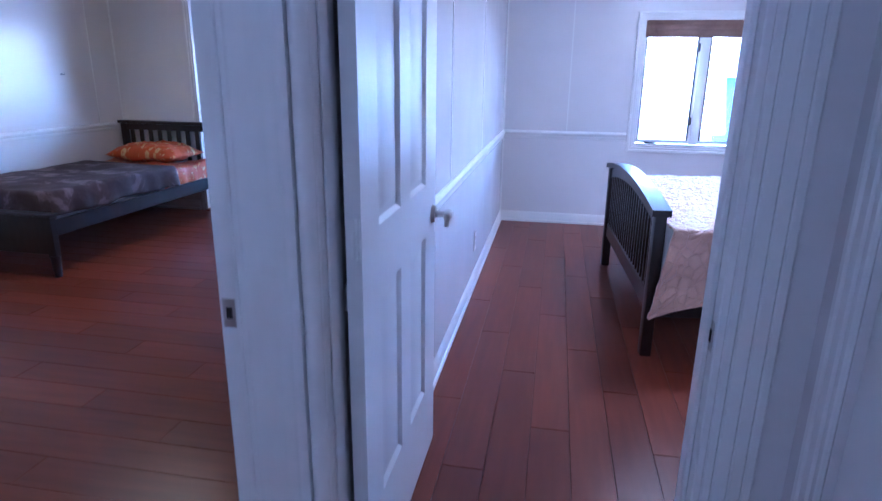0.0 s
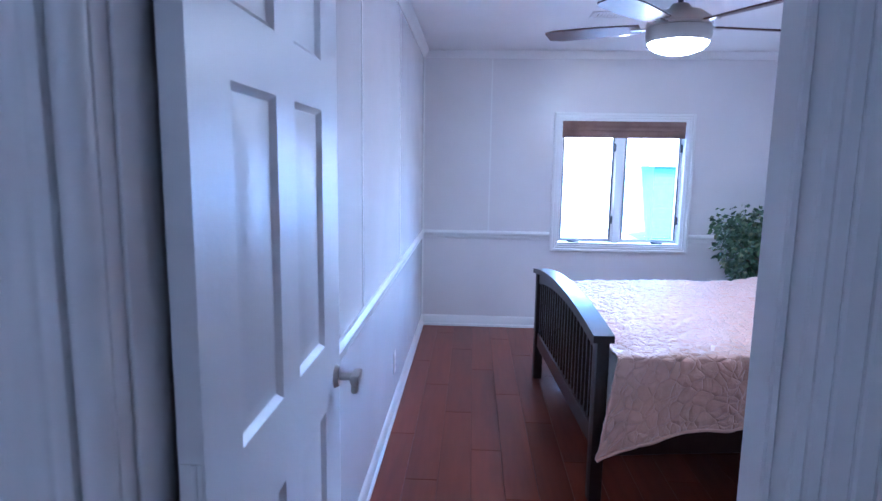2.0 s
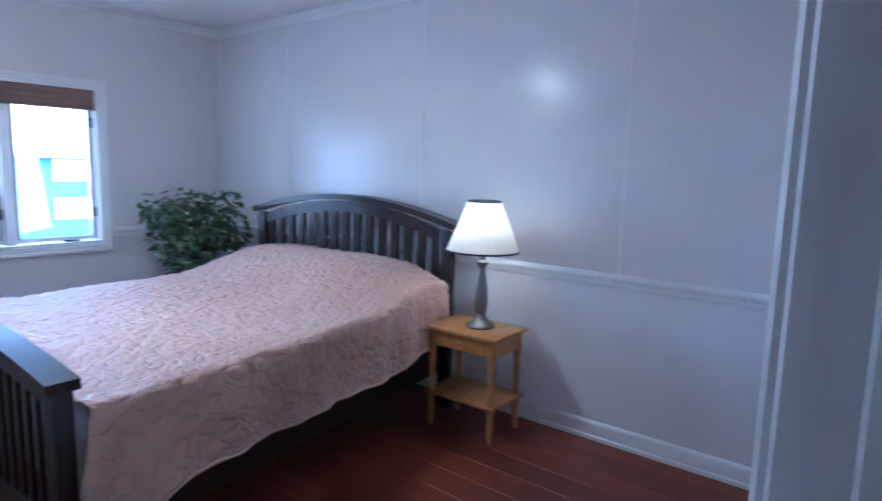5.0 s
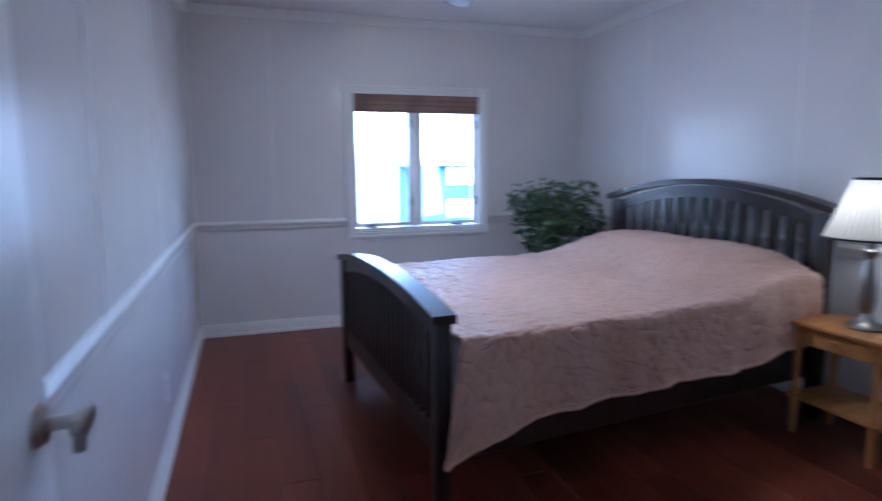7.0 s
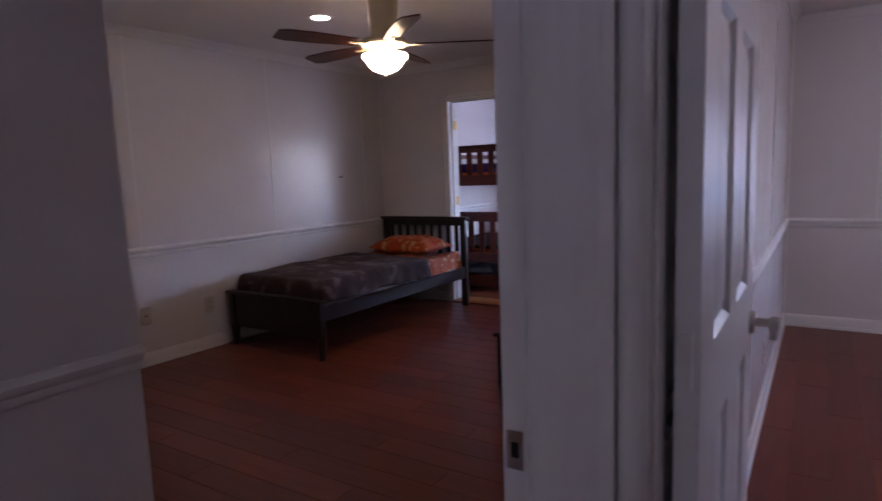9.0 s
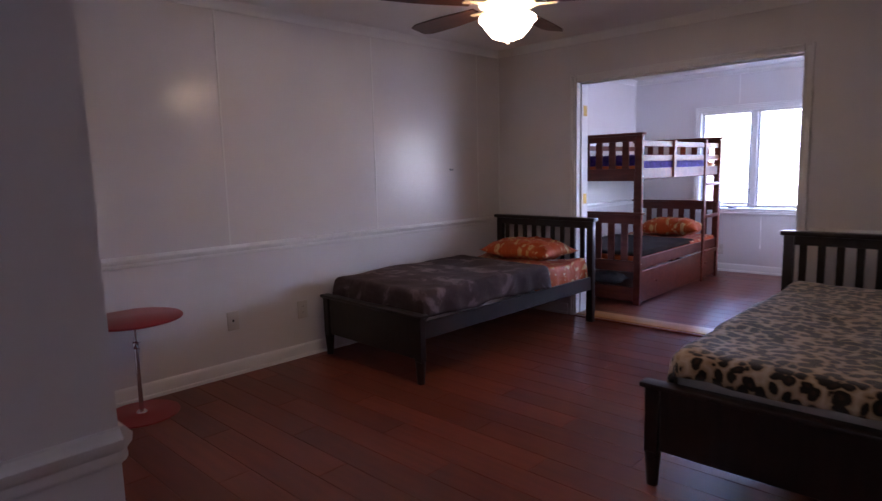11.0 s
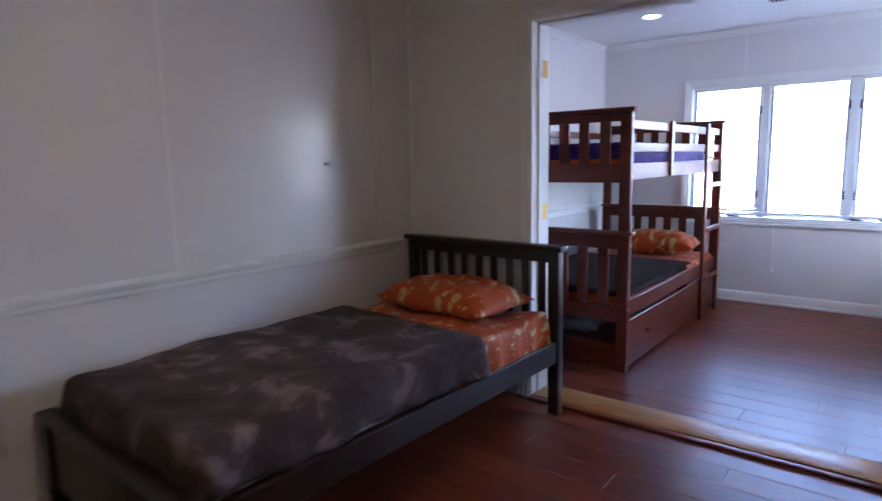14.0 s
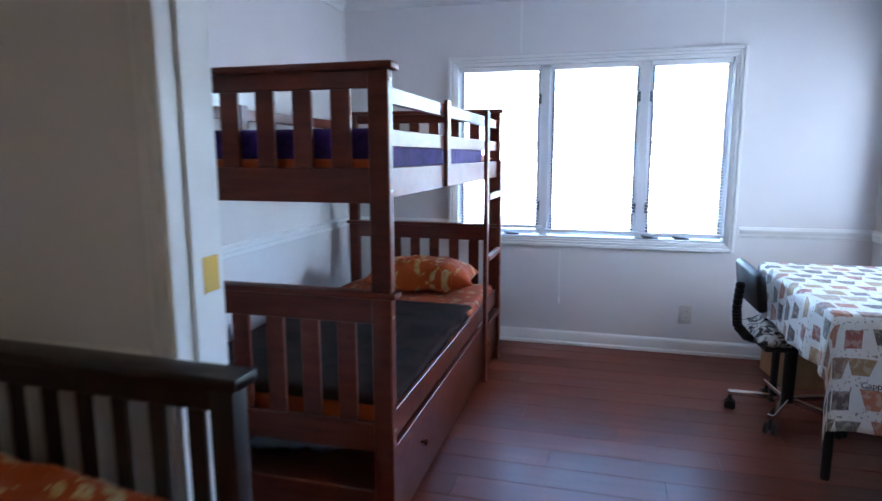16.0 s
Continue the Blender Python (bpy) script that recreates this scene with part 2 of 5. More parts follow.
def leopard_mat():
    m, n, l, b = material("leopard_fleece", (0.45, 0.34, 0.22), 0.9, 0, 0.2)
    v = coords(n, l, (1, 1, 1), "UV")
    wob = n.new("ShaderNodeTexNoise")
    wob.inputs["Scale"].default_value = 12.0
    l.new(v, wob.inputs["Vector"])
    bent = mix(n, l, 0.05, v, wob.outputs["Color"], "ADD")
    vo = n.new("ShaderNodeTexVoronoi")
    vo.inputs["Scale"].default_value = 22.0
    vo.inputs["Randomness"].default_value = 0.8
    l.new(bent, vo.inputs["Vector"])
    gaps = noise_tex(n, l, v, 17, 3)
    d = math_node(n, l, "ADD", vo.outputs["Distance"], math_node(n, l, "MULTIPLY", math_node(n, l, "SUBTRACT", gaps, 0.5), 0.5))
    l.new(ramp(n, l, d, ((0.0, (0.035, 0.018, 0.011)), (0.16, (0.03, 0.015, 0.01)), (0.24, (0.010, 0.007, 0.006)), (0.47, (0.012, 0.008, 0.007)), (0.53, (0.33, 0.225, 0.125)), (0.8, (0.50, 0.40, 0.29)))), b.inputs["Base Color"])
    b.inputs["Sheen Weight"].default_value = 0.5
    bump(n, l, b, noise_tex(n, l, v, 200, 2), 0.3, 0.004)
    return m


LEOPARD = leopard_mat()


def print_mat():
    """White cloth printed with rows of small coloured pictures."""
    m, n, l, b = material("printed_cloth", (0.8, 0.79, 0.76), 0.5, 0, 0.4)
    v = coords(n, l, (9.6, 8.4, 1), "UV")
    sep = n.new("ShaderNodeSeparateXYZ")
    l.new(v, sep.inputs[0])
    row = math_node(n, l, "FLOOR", sep.outputs[1])
    u = math_node(n, l, "ADD", sep.outputs[0], math_node(n, l, "MULTIPLY", row, 0.37))
    cell = n.new("ShaderNodeCombineXYZ")
    l.new(math_node(n, l, "FLOOR", u), cell.inputs[0])
    l.new(row, cell.inputs[1])
    rnd = n.new("ShaderNodeTexWhiteNoise")
    l.new(cell.outputs[0], rnd.inputs["Vector"])
    hue = n.new("ShaderNodeSeparateColor")
    l.new(rnd.outputs["Color"], hue.inputs[0])
    r1, r2, r3 = hue.outputs[0], hue.outputs[1], hue.outputs[2]
    da = math_node(n, l, "SUBTRACT", math_node(n, l, "FRACT", u), math_node(n, l, "ADD", 0.40, math_node(n, l, "MULTIPLY", r2, 0.2)))
    dc = math_node(n, l, "SUBTRACT", math_node(n, l, "FRACT", sep.outputs[1]), math_node(n, l, "ADD", 0.42, math_node(n, l, "MULTIPLY", r3, 0.16)))
    # a mug tapers towards its foot; a tin is square
    taper = math_node(n, l, "MULTIPLY", math_node(n, l, "GREATER_THAN", r3, 0.45), 0.35)
    half = math_node(n, l, "ADD", math_node(n, l, "ADD", 0.27, math_node(n, l, "MULTIPLY", r1, 0.14)), math_node(n, l, "MULTIPLY", dc, taper))
    tall = math_node(n, l, "ADD", 0.25, math_node(n, l, "MULTIPLY", r2, 0.14))
    box_mask = math_node(n, l, "MULTIPLY", math_node(n, l, "LESS_THAN", math_node(n, l, "ABSOLUTE", da), half), math_node(n, l, "LESS_THAN", math_node(n, l, "ABSOLUTE", dc), tall))
    tint = ramp(n, l, rnd.outputs["Value"], ((0.0, (0.30, 0.045, 0.03)), (0.15, (0.085, 0.055, 0.04)), (0.30, (0.42, 0.13, 0.05)), (0.45, (0.15, 0.15, 0.14)), (0.6, (0.34, 0.20, 0.06)), (0.72, (0.03, 0.028, 0.03)), (0.84, (0.26, 0.15, 0.10)), (0.93, (0.40, 0.30, 0.20))))
    tint.node.color_ramp.interpolation = "CONSTANT"
    blots = math_node(n, l, "GREATER_THAN", noise_tex(n, l, v, 5, 3), 0.53)
    pict = mix(n, l, math_node(n, l, "MULTIPLY", blots, 0.38), tint, (0.66, 0.58, 0.46))
    scrib = math_node(n, l, "MULTIPLY", math_node(n, l, "GREATER_THAN", noise_tex(n, l, v, 9, 1), 0.63), math_node(n, l, "GREATER_THAN", math_node(n, l, "ABSOLUTE", dc), 0.30))
    ground = mix(n, l, math_node(n, l, "MULTIPLY", scrib, 0.7), (0.80, 0.79, 0.76), (0.10, 0.09, 0.09))
    l.new(mix(n, l, math_node(n, l, "MULTIPLY", box_mask, 0.9), ground, pict), b.inputs["Base Color"])
    return m


PRINT = print_mat()
SEATPRINT = fabric("seat_print", ((0.42, (0.05, 0.04, 0.045)), (0.47, (0.12, 0.10, 0.10)), (0.52, (0.60, 0.56, 0.50))), 16, 0.85, 0.1, 3, 1.5)


def leaf_mat():
    m, n, l, b = material("ficus_leaf", (0.04, 0.085, 0.035), 0.4)
    g = n.new("ShaderNodeNewGeometry")
    l.new(ramp(n, l, g.outputs["Random Per Island"], ((0.0, (0.022, 0.055, 0.022)), (0.55, (0.05, 0.105, 0.045)), (0.8, (0.08, 0.14, 0.05)), (1.0, (0.26, 0.27, 0.15)))), b.inputs["Base Color"])
    return m


LEAF = leaf_mat()


def shade_mat():
    m, n, l, b = material("lamp_shade_cloth", (0.80, 0.76, 0.68), 0.8)
    out = n["Material Output"]
    tr, mx = n.new("ShaderNodeBsdfTranslucent"), n.new("ShaderNodeMixShader")
    tr.inputs["Color"].default_value = (0.85, 0.80, 0.70, 1)
    mx.inputs[0].default_value = 0.36
    l.new(b.outputs[0], mx.inputs[1])
    l.new(tr.outputs[0], mx.inputs[2])
    l.new(mx.outputs[0], out.inputs[0])
    return m


SHADECLOTH = shade_mat()


def outdoor(name, colour, scale=2.0, rough=0.85):
    m, n, l, b = material(name, colour, rough)
    v = coords(n, l)
    l.new(ramp(n, l, noise_tex(n, l, v, scale, 5), ((0.3, tuple(c * 0.75 for c in colour)), (0.7, colour))), b.inputs["Base Color"])
    return m


SIDING_BLUE = outdoor("blue_siding", (0.012, 0.06, 0.11))
SIDING_PALE = outdoor("pale_siding", (0.62, 0.62, 0.60))
ROOFMAT = outdoor("roof_shingle", (0.20, 0.21, 0.23), 6)
OUTWHITE = outdoor("white_trim_outdoors", (0.75, 0.75, 0.75))
OUTPANE, *_ = material("far_window_pane", (0.20, 0.24, 0.28), 0.15)
GROUND = outdoor("ground_asphalt", (0.16, 0.16, 0.155), 0.6)


# ---- mesh helpers ----
def box(bm, x0, x1, y0, y1, z0, z1, bevel=0.0, segs=1):
    r = bmesh.ops.create_cube(bm, size=1.0)
    vs = r["verts"]
    for v in vs:
        v.co = Vector((x0 + (v.co.x + 0.5) * (x1 - x0), y0 + (v.co.y + 0.5) * (y1 - y0), z0 + (v.co.z + 0.5) * (z1 - z0)))
    if bevel:
        es = list({e for v in vs for e in v.link_edges})
        bmesh.ops.bevel(bm, geom=es, offset=bevel, segments=segs, affect="EDGES", profile=0.5)
    return bm


def box_bm(*a, **k):
    return box(bmesh.new(), *a, **k)


def prism(bm, pts, z0, z1):
    """An upright prism over a plan polygon."""
    lo = [bm.verts.new((x, y, z0)) for x, y in pts]
    hi = [bm.verts.new((x, y, z1)) for x, y in pts]
    bm.faces.new(lo[::-1]), bm.faces.new(hi)
    for i in range(len(pts)):
        j = (i + 1) % len(pts)
        bm.faces.new((lo[i], lo[j], hi[j], hi[i]))
    bmesh.ops.recalc_face_normals(bm, faces=bm.faces)
    return bm


def sweep(bm, profile, p, q, out):
    """A profile of (out, up) swept from p to q on the plan; out is the wall's outward direction."""
    p, q, out = Vector(p), Vector(q), Vector((*out, 0))
    rows = [[bm.verts.new(Vector((*s, 0)) + out * a + Vector((0, 0, h))) for a, h in profile] for s in (p, q)]
    k = len(profile)
    for i in range(k):
        j = (i + 1) % k
        bm.faces.new((rows[0][i], rows[0][j], rows[1][j], rows[1][i]))
    bm.faces.new(rows[0][::-1]), bm.faces.new(rows[1])
    bmesh.ops.recalc_face_normals(bm, faces=bm.faces)
    return bm


def lathe(bm, profile, seg=28, centre=(0, 0), ring=False):
    """A turned form from (radius, height) pairs, capped."""
    rings = []
    for r, h in profile:
        rings.append([bm.verts.new((centre[0] + r * math.cos(2 * math.pi * i / seg), centre[1] + r * math.sin(2 * math.pi * i / seg), h)) for i in range(seg)])
    for a, b in zip(rings, rings[1:] + rings[:1] if ring else rings[1:]):
        for i in range(seg):
            j = (i + 1) % seg
            bm.faces.new((a[i], a[j], b[j], b[i]))
    if not ring:
        bm.faces.new(rings[0][::-1]), bm.faces.new(rings[-1])
    bmesh.ops.recalc_face_normals(bm, faces=bm.faces)
    return bm


def rod(bm, p, q, r, seg=12, r2=None):
    p, q = Vector(p), Vector(q)
    d = q - p
    m = Matrix.Translation((p + q) / 2) @ d.to_track_quat("Z", "Y").to_matrix().to_4x4()
    bmesh.ops.create_cone(bm, cap_ends=True, segments=seg, radius1=r, radius2=r if r2 is None else r2, depth=d.length, matrix=m)
    return bm


def finish(bm, name, mat, smooth=None):
    me = bpy.data.meshes.new(name)
    bm.to_mesh(me)
    bm.free()
    me.materials.append(mat)
    if smooth is not None:
        for f in me.polygons:
            f.use_smooth = True
        me.set_sharp_from_angle(angle=radians(smooth))
    return me


def thing(name, place, label, category, group="", turn=0.0):
    ob = new(name)
    ob.empty_display_size = 0.1
    ob.matrix_basis = pose(*place, 0, 0, turn)
    return tagged(ob, label, category, group)


def part(name, bm, mat, parent, label="", smooth=35):
    ob = new(name, finish(bm, name, mat, smooth))
    ob.parent = parent
    return tagged(ob, label) if label else ob


def structure(name, bm, mat, label, category, smooth=30):
    return tagged(new(name, finish(bm, name, mat, smooth)), label, category, "", "structure")


# ---- plan ----
CEILZ = 2.42
BX0, BX1, BY0, BY1 = 0.860, 4.14, 1.95, 6.515       # bedroom with the blush bed
AX0, AX1, AY0, AY1 = -3.02, 0.70, 1.92, 6.23        # middle room
CX0, CX1, CY0, CY1 = -3.04, 0.45, 6.40, 9.30        # bunk room
HX0, HX1, HY0, HY1 = -0.53, 1.83, -1.6, 1.84        # hall
WLA0, WLA1 = -3.10, -2.96                           # left wall of the middle room, near and far end
WRB0, WRB1 = 4.11, 4.09                             # right wall of the blush bedroom, near and far end


def wall(name, boxes, label):
    bm = bmesh.new()
    for b in boxes:
        if isinstance(b[0], tuple):
            prism(bm, b[0], b[1], b[2])
        else:
            box(bm, *b)
    return structure(name, bm, WALL, label, "wall")


wall("wall_partition", [(AX1, BX0, HY1 + 0.02, BY1 + 0.02, 0, CEILZ)], "white painted panel wall between two bedrooms")
WX0, WX1, WZ0, WZ1 = 2.055, 3.13, 0.77, 1.855
wall("wall_north_bedroom", [(BX0, WX0, BY1, BY1 + 0.16, 0, CEILZ), (WX1, 4.35, BY1, BY1 + 0.16, 0, CEILZ), (WX0, WX1, BY1, BY1 + 0.16, 0, WZ0), (WX0, WX1, BY1, BY1 + 0.16, WZ1, CEILZ)], "white painted wall with a casement window")
wall("wall_east_bedroom", [(((WRB0, HY1), (WRB1, BY1), (4.4, BY1), (4.4, HY1)), 0, CEILZ)], "white semi-gloss panel wall behind the bed")
wall("wall_south_bedroom", [(1.690, 4.4, HY1, BY0, 0, CEILZ), (BX0, 1.690, HY1, BY0, 2.06, CEILZ)], "white painted wall round the bedroom doorway")
wall("wall_west", [(((-3.2, HY0), (WLA0, HY0), (WLA0, AY0), (WLA1, AY1), (-3.2, AY1)), 0, CEILZ), (-3.2, CX0, AY1, CY1 + 0.16, 0, CEILZ)], "white semi-gloss panelled wall with a chair rail")
OPX0, OPX1, OPZ = -2.105, -0.40, 2.04
wall("wall_between_rooms", [(CX0, OPX0 - 0.02, AY1, CY0, 0, CEILZ), (OPX1 + 0.02, AX1, AY1, CY0, 0, CEILZ), (OPX0 - 0.02, OPX1 + 0.02, AY1, CY0, OPZ + 0.02, CEILZ)], "white wall with a wide cased opening")
KX0, KX1, KZ0, KZ1 = -2.19, -0.387, 0.76, 1.95
wall("wall_north_bunk_room", [(-3.2, KX0, CY1, CY1 + 0.16, 0, CEILZ), (KX1, CX1 + 0.16, CY1, CY1 + 0.16, 0, CEILZ), (KX0, KX1, CY1, CY1 + 0.16, 0, KZ0), (KX0, KX1, CY1, CY1 + 0.16, KZ1, CEILZ)], "white painted wall with a triple window")
EY0, EY1, EZ0, EZ1 = 7.72, 9.06, 0.80, 1.93
wall("wall_east_bunk_room", [(CX1, CX1 + 0.16, CY0, EY0, 0, CEILZ), (CX1, CX1 + 0.16, EY1, CY1, 0, CEILZ), (CX1, CX1 + 0.16, EY0, EY1, 0, EZ0), (CX1, CX1 + 0.16, EY0, EY1, EZ1, CEILZ)], "white painted wall with a window beside the table")
wall("wall_south_middle_room", [(-3.2, HX0, AY0 - 0.12, AY0, 0, CEILZ)], "white painted wall at the room's entrance")
wall("wall_west_hall", [(HX0 - 0.12, HX0, HY0, AY0 - 0.12, 0, CEILZ)], "white painted hall wall with a chair rail")
wall("wall_south_hall", [(-3.2, 2.0, HY0 - 0.14, HY0, 0, CEILZ)], "plain white hall wall")
wall("wall_east_hall", [(HX1, HX1 + 0.14, HY0, 0.85, 0, CEILZ), (HX1, HX1 + 0.14, 1.70, HY1, 0, CEILZ), (HX1, HX1 + 0.14, 0.85, 1.70, 2.05, CEILZ), (HX1 + 0.14, HX1 + 0.2, 0.7, 1.84, 0, CEILZ)], "white hall wall with a closed door")
structure("ceiling", box_bm(-3.2, 4.4, HY0 - 0.14, CY1 + 0.16, CEILZ, CEILZ + 0.2), CEIL, "white painted ceiling over all rooms", "ceiling")

# Baseboards, chair rails and crown mouldings
BASE = ((0, 0), (0.022, 0), (0.022, 0.018), (0.013, 0.024), (0.013, 0.078), (0.008, 0.092), (0.002, 0.098), (0, 0.098))
RAIL = ((0, 0.806), (0.008, 0.808), (0.013, 0.816), (0.012, 0.832), (0.022, 0.842), (0.024, 0.858), (0.016, 0.866), (0.010, 0.874), (0, 0.876))
CROWN = ((0, CEILZ - 0.062), (0.008, CEILZ - 0.060), (0.012, CEILZ - 0.048), (0.03, CEILZ - 0.024), (0.046, CEILZ - 0.014), (0.05, CEILZ - 0.002), (0, CEILZ - 0.002))


def mould(name, profile, runs, label):
    for p, q in runs:
        d = Vector(q) - Vector(p)
        out = Vector((-d.y, d.x)).normalized()
        bm = sweep(bmesh.new(), profile, p, q, out)
        structure(name, bm, TRIM, label, "moulding", 40)


# each run goes so that the room lies on its left
RUN_B = [((BX0, BY1), (BX0, 2.06)), ((WRB1, BY1), (BX0, BY1)), ((WRB0, BY0), (WRB1, BY1)), ((1.760, BY0), (WRB0, BY0))]
RUN_A = [((WLA1, AY1), (WLA0, AY0)), ((-2.19, AY1), (WLA1, AY1)), ((AX1, AY1), (-0.32, AY1)), ((WLA0, AY0), (HX0, AY0)), ((AX1, 1.95), (AX1, AY1))]
RUN_C = [((CX0, CY1), (CX0, CY0)), ((CX1, CY1), (CX0, CY1)), ((CX1, CY0), (CX1, CY1)), ((CX0, CY0), (-2.19, CY0))]
RUN_H = [((HX0, AY0), (HX0, HY0))]
mould("baseboard", BASE, RUN_B + RUN_A + RUN_C + RUN_H, "white painted wooden baseboard along the wall")
rails = [((BX0, BY1), (BX0, 2.06)), ((1.985, BY1), (BX0, BY1)), ((WRB1, BY1), (3.18, BY1)), ((WRB0, BY0), (WRB1, BY1)), ((1.760, BY0), (WRB0, BY0))]
rails += RUN_A + RUN_H + [((CX0, CY1), (CX0, CY0)), ((CX1, CY1), (-0.31, CY1)), ((-2.25, CY1), (CX0, CY1)), ((CX1, CY0), (CX1, EY0 - 0.056)), ((CX1, EY1 + 0.056), (CX1, CY1))]
mould("chair_rail", RAIL, rails, "white moulded chair rail on the wall")
crowns = [((BX0, BY1), (BX0, BY0)), ((WRB1, BY1), (BX0, BY1)), ((WRB0, BY0), (WRB1, BY1)), ((BX0, BY0), (WRB0, BY0))]
crowns += [((WLA1, AY1), (WLA0, AY0)), ((AX1, AY1), (WLA1, AY1)), ((WLA0, AY0), (HX0, AY0)), ((AX1, 1.95), (AX1, AY1))]
crowns += [((CX0, CY1), (CX0, CY0)), ((CX1, CY1), (CX0, CY1)), ((CX1, CY0), (CX1, CY1)), ((CX0, CY0), (CX1, CY0))]
mould("crown_moulding", CROWN, crowns, "white crown moulding under the ceiling")


def seam(p, out, z0, z1):
    """A narrow batten over a joint between wall panels."""
    o = Vector(out)
    t = Vector((-o.y, o.x)) * 0.006
    a, b = Vector(p) - t, Vector(p) + t
    c, d = b + o * 0.0025, a + o * 0.0025
    structure("trim_batten", prism(bmesh.new(), [tuple(v) for v in (a, b, c, d)], z0, z1), TRIM, "thin white batten over a panel joint", "trim")


def on_west(y):
    return (WLA0 + (WLA1 - WLA0) * (y - AY0) / (AY1 - AY0), y)


def on_east(y):
    return (WRB0 + (WRB1 - WRB0) * (y - BY0) / (BY1 - BY0), y)


for y in (2.25, 3.46, 4.70, 5.92):
    seam(on_west(y), (1, 0), 0.877, CEILZ - 0.063)
for y in (3.03, 4.31, 5.62):
    seam(on_east(y), (-1, 0), 0.877, CEILZ - 0.063)
for x in (-1.74, -0.48):
    seam((x, CY1), (0, -1), 2.02, CEILZ - 0.063)
for y in (3.6, 4.85):
    seam((BX0, y), (1, 0), 0.877, CEILZ - 0.063)
seam((1.45, BY1), (0, -1), 0.877, CEILZ - 0.063)
# corner beads
for p, o in (((WLA1 + 0.004, AY1 - 0.004), (0.707, -0.707)), ((BX0 + 0.004, BY1 - 0.004), (0.707, -0.707)), ((WRB1 - 0.004, BY1 - 0.004), (-0.707, -0.707)), ((CX0 + 0.004, CY1 - 0.004), (0.707, -0.707))):
    o = Vector(o)
    bm = rod(bmesh.new(), (p[0], p[1], 0.1), (p[0], p[1], CEILZ - 0.05), 0.009, 10)
    structure("trim_corner", bm, TRIM, "white quarter-round corner trim", "trim")


# ---- doorways ----
def casing(bm, axis, at, out, lo, hi, top, width=0.062, thick=0.018):
    """Stepped casing round an opening. axis 'y': the wall's face lies at y = at, the opening from x = lo to hi; out is +1 or -1."""
    def strip(a0, a1, z0, z1, t):
        b0, b1 = sorted((at, at + out * t))
        if axis == "y":
            box(bm, a0, a1, b0, b1, z0, z1, 0.003)
        else:
            box(bm, b0, b1, a0, a1, z0, z1, 0.003)
    for s, e in ((lo, -1), (hi, 1)):
        for w0, w1, t in ((0, width * 0.3, thick * 0.6), (width * 0.3, width * 0.72, thick * 0.8), (width * 0.72, width, thick)):
            a0, a1 = sorted((s + e * w0, s + e * w1))
            strip(a0, a1, 0, top + w1, t)
    for w0, w1, t in ((0, width * 0.3, thick * 0.6), (width * 0.3, width * 0.72, thick * 0.8), (width * 0.72, width, thick)):
        strip(lo, hi, top + w0, top + w1, t)


# wide opening between the middle room and the bunk room
frame_wide = thing("opening_trim", (0, 0, 0), "white painted casing and jambs of a wide opening", "door frame")
frame_wide["kind"] = "structure"
bm = bmesh.new()
casing(bm, "y", AY1, -1, OPX0, OPX1, OPZ, 0.06, 0.02)
part("casing", bm, TRIM, frame_wide)
bm = bmesh.new()
casing(bm, "y", CY0, 1, OPX0, OPX1, OPZ, 0.06, 0.02)
part("casing", bm, TRIM, frame_wide)
for x0, x1 in ((OPX0 - 0.019, OPX0), (OPX1, OPX1 + 0.019)):
    part("jamb", box_bm(x0, x1, AY1 - 0.004, CY0 + 0.004, 0.0, OPZ, 0.002), TRIM, frame_wide)
part("jamb_head", box_bm(OPX0, OPX1, AY1 - 0.004, CY0 + 0.004, OPZ, OPZ + 0.019, 0.002), TRIM, frame_wide)
part("stop", box_bm(OPX0, OPX0 + 0.012, AY1 + 0.05, AY1 + 0.085, 0, OPZ, 0.002), TRIM, frame_wide)
part("stop_head", box_bm(OPX0, OPX1, AY1 + 0.05, AY1 + 0.085, OPZ - 0.012, OPZ, 0.002), TRIM, frame_wide)
for z in (0.25, 1.042, 1.81):
    h = part("hinge", box_bm(OPX0, OPX0 + 0.0035, AY1 + 0.092, CY0 - 0.012, z - 0.045, z + 0.045, 0.001), BRASS, frame_wide, "brass hinge leaf")
    part("pin", rod(bmesh.new(), (OPX0 + 0.006, AY1 + 0.09, z - 0.046), (OPX0 + 0.006, AY1 + 0.09, z + 0.046), 0.005, 10), BRASS, h)
sill = thing("threshold", (0, 0, 0), "varnished oak threshold strip with a dark front edge", "threshold")
sill["kind"] = "structure"
part("board", box_bm(OPX0, OPX1, AY1 - 0.01, CY0 + 0.02, 0.0, 0.022, 0.006, 2), OAKSTRIP, sill)
part("front_strip", box_bm(OPX0, OPX1, AY1 - 0.05, AY1 - 0.012, 0.0, 0.016, 0.006, 2), PLANK_X, sill)


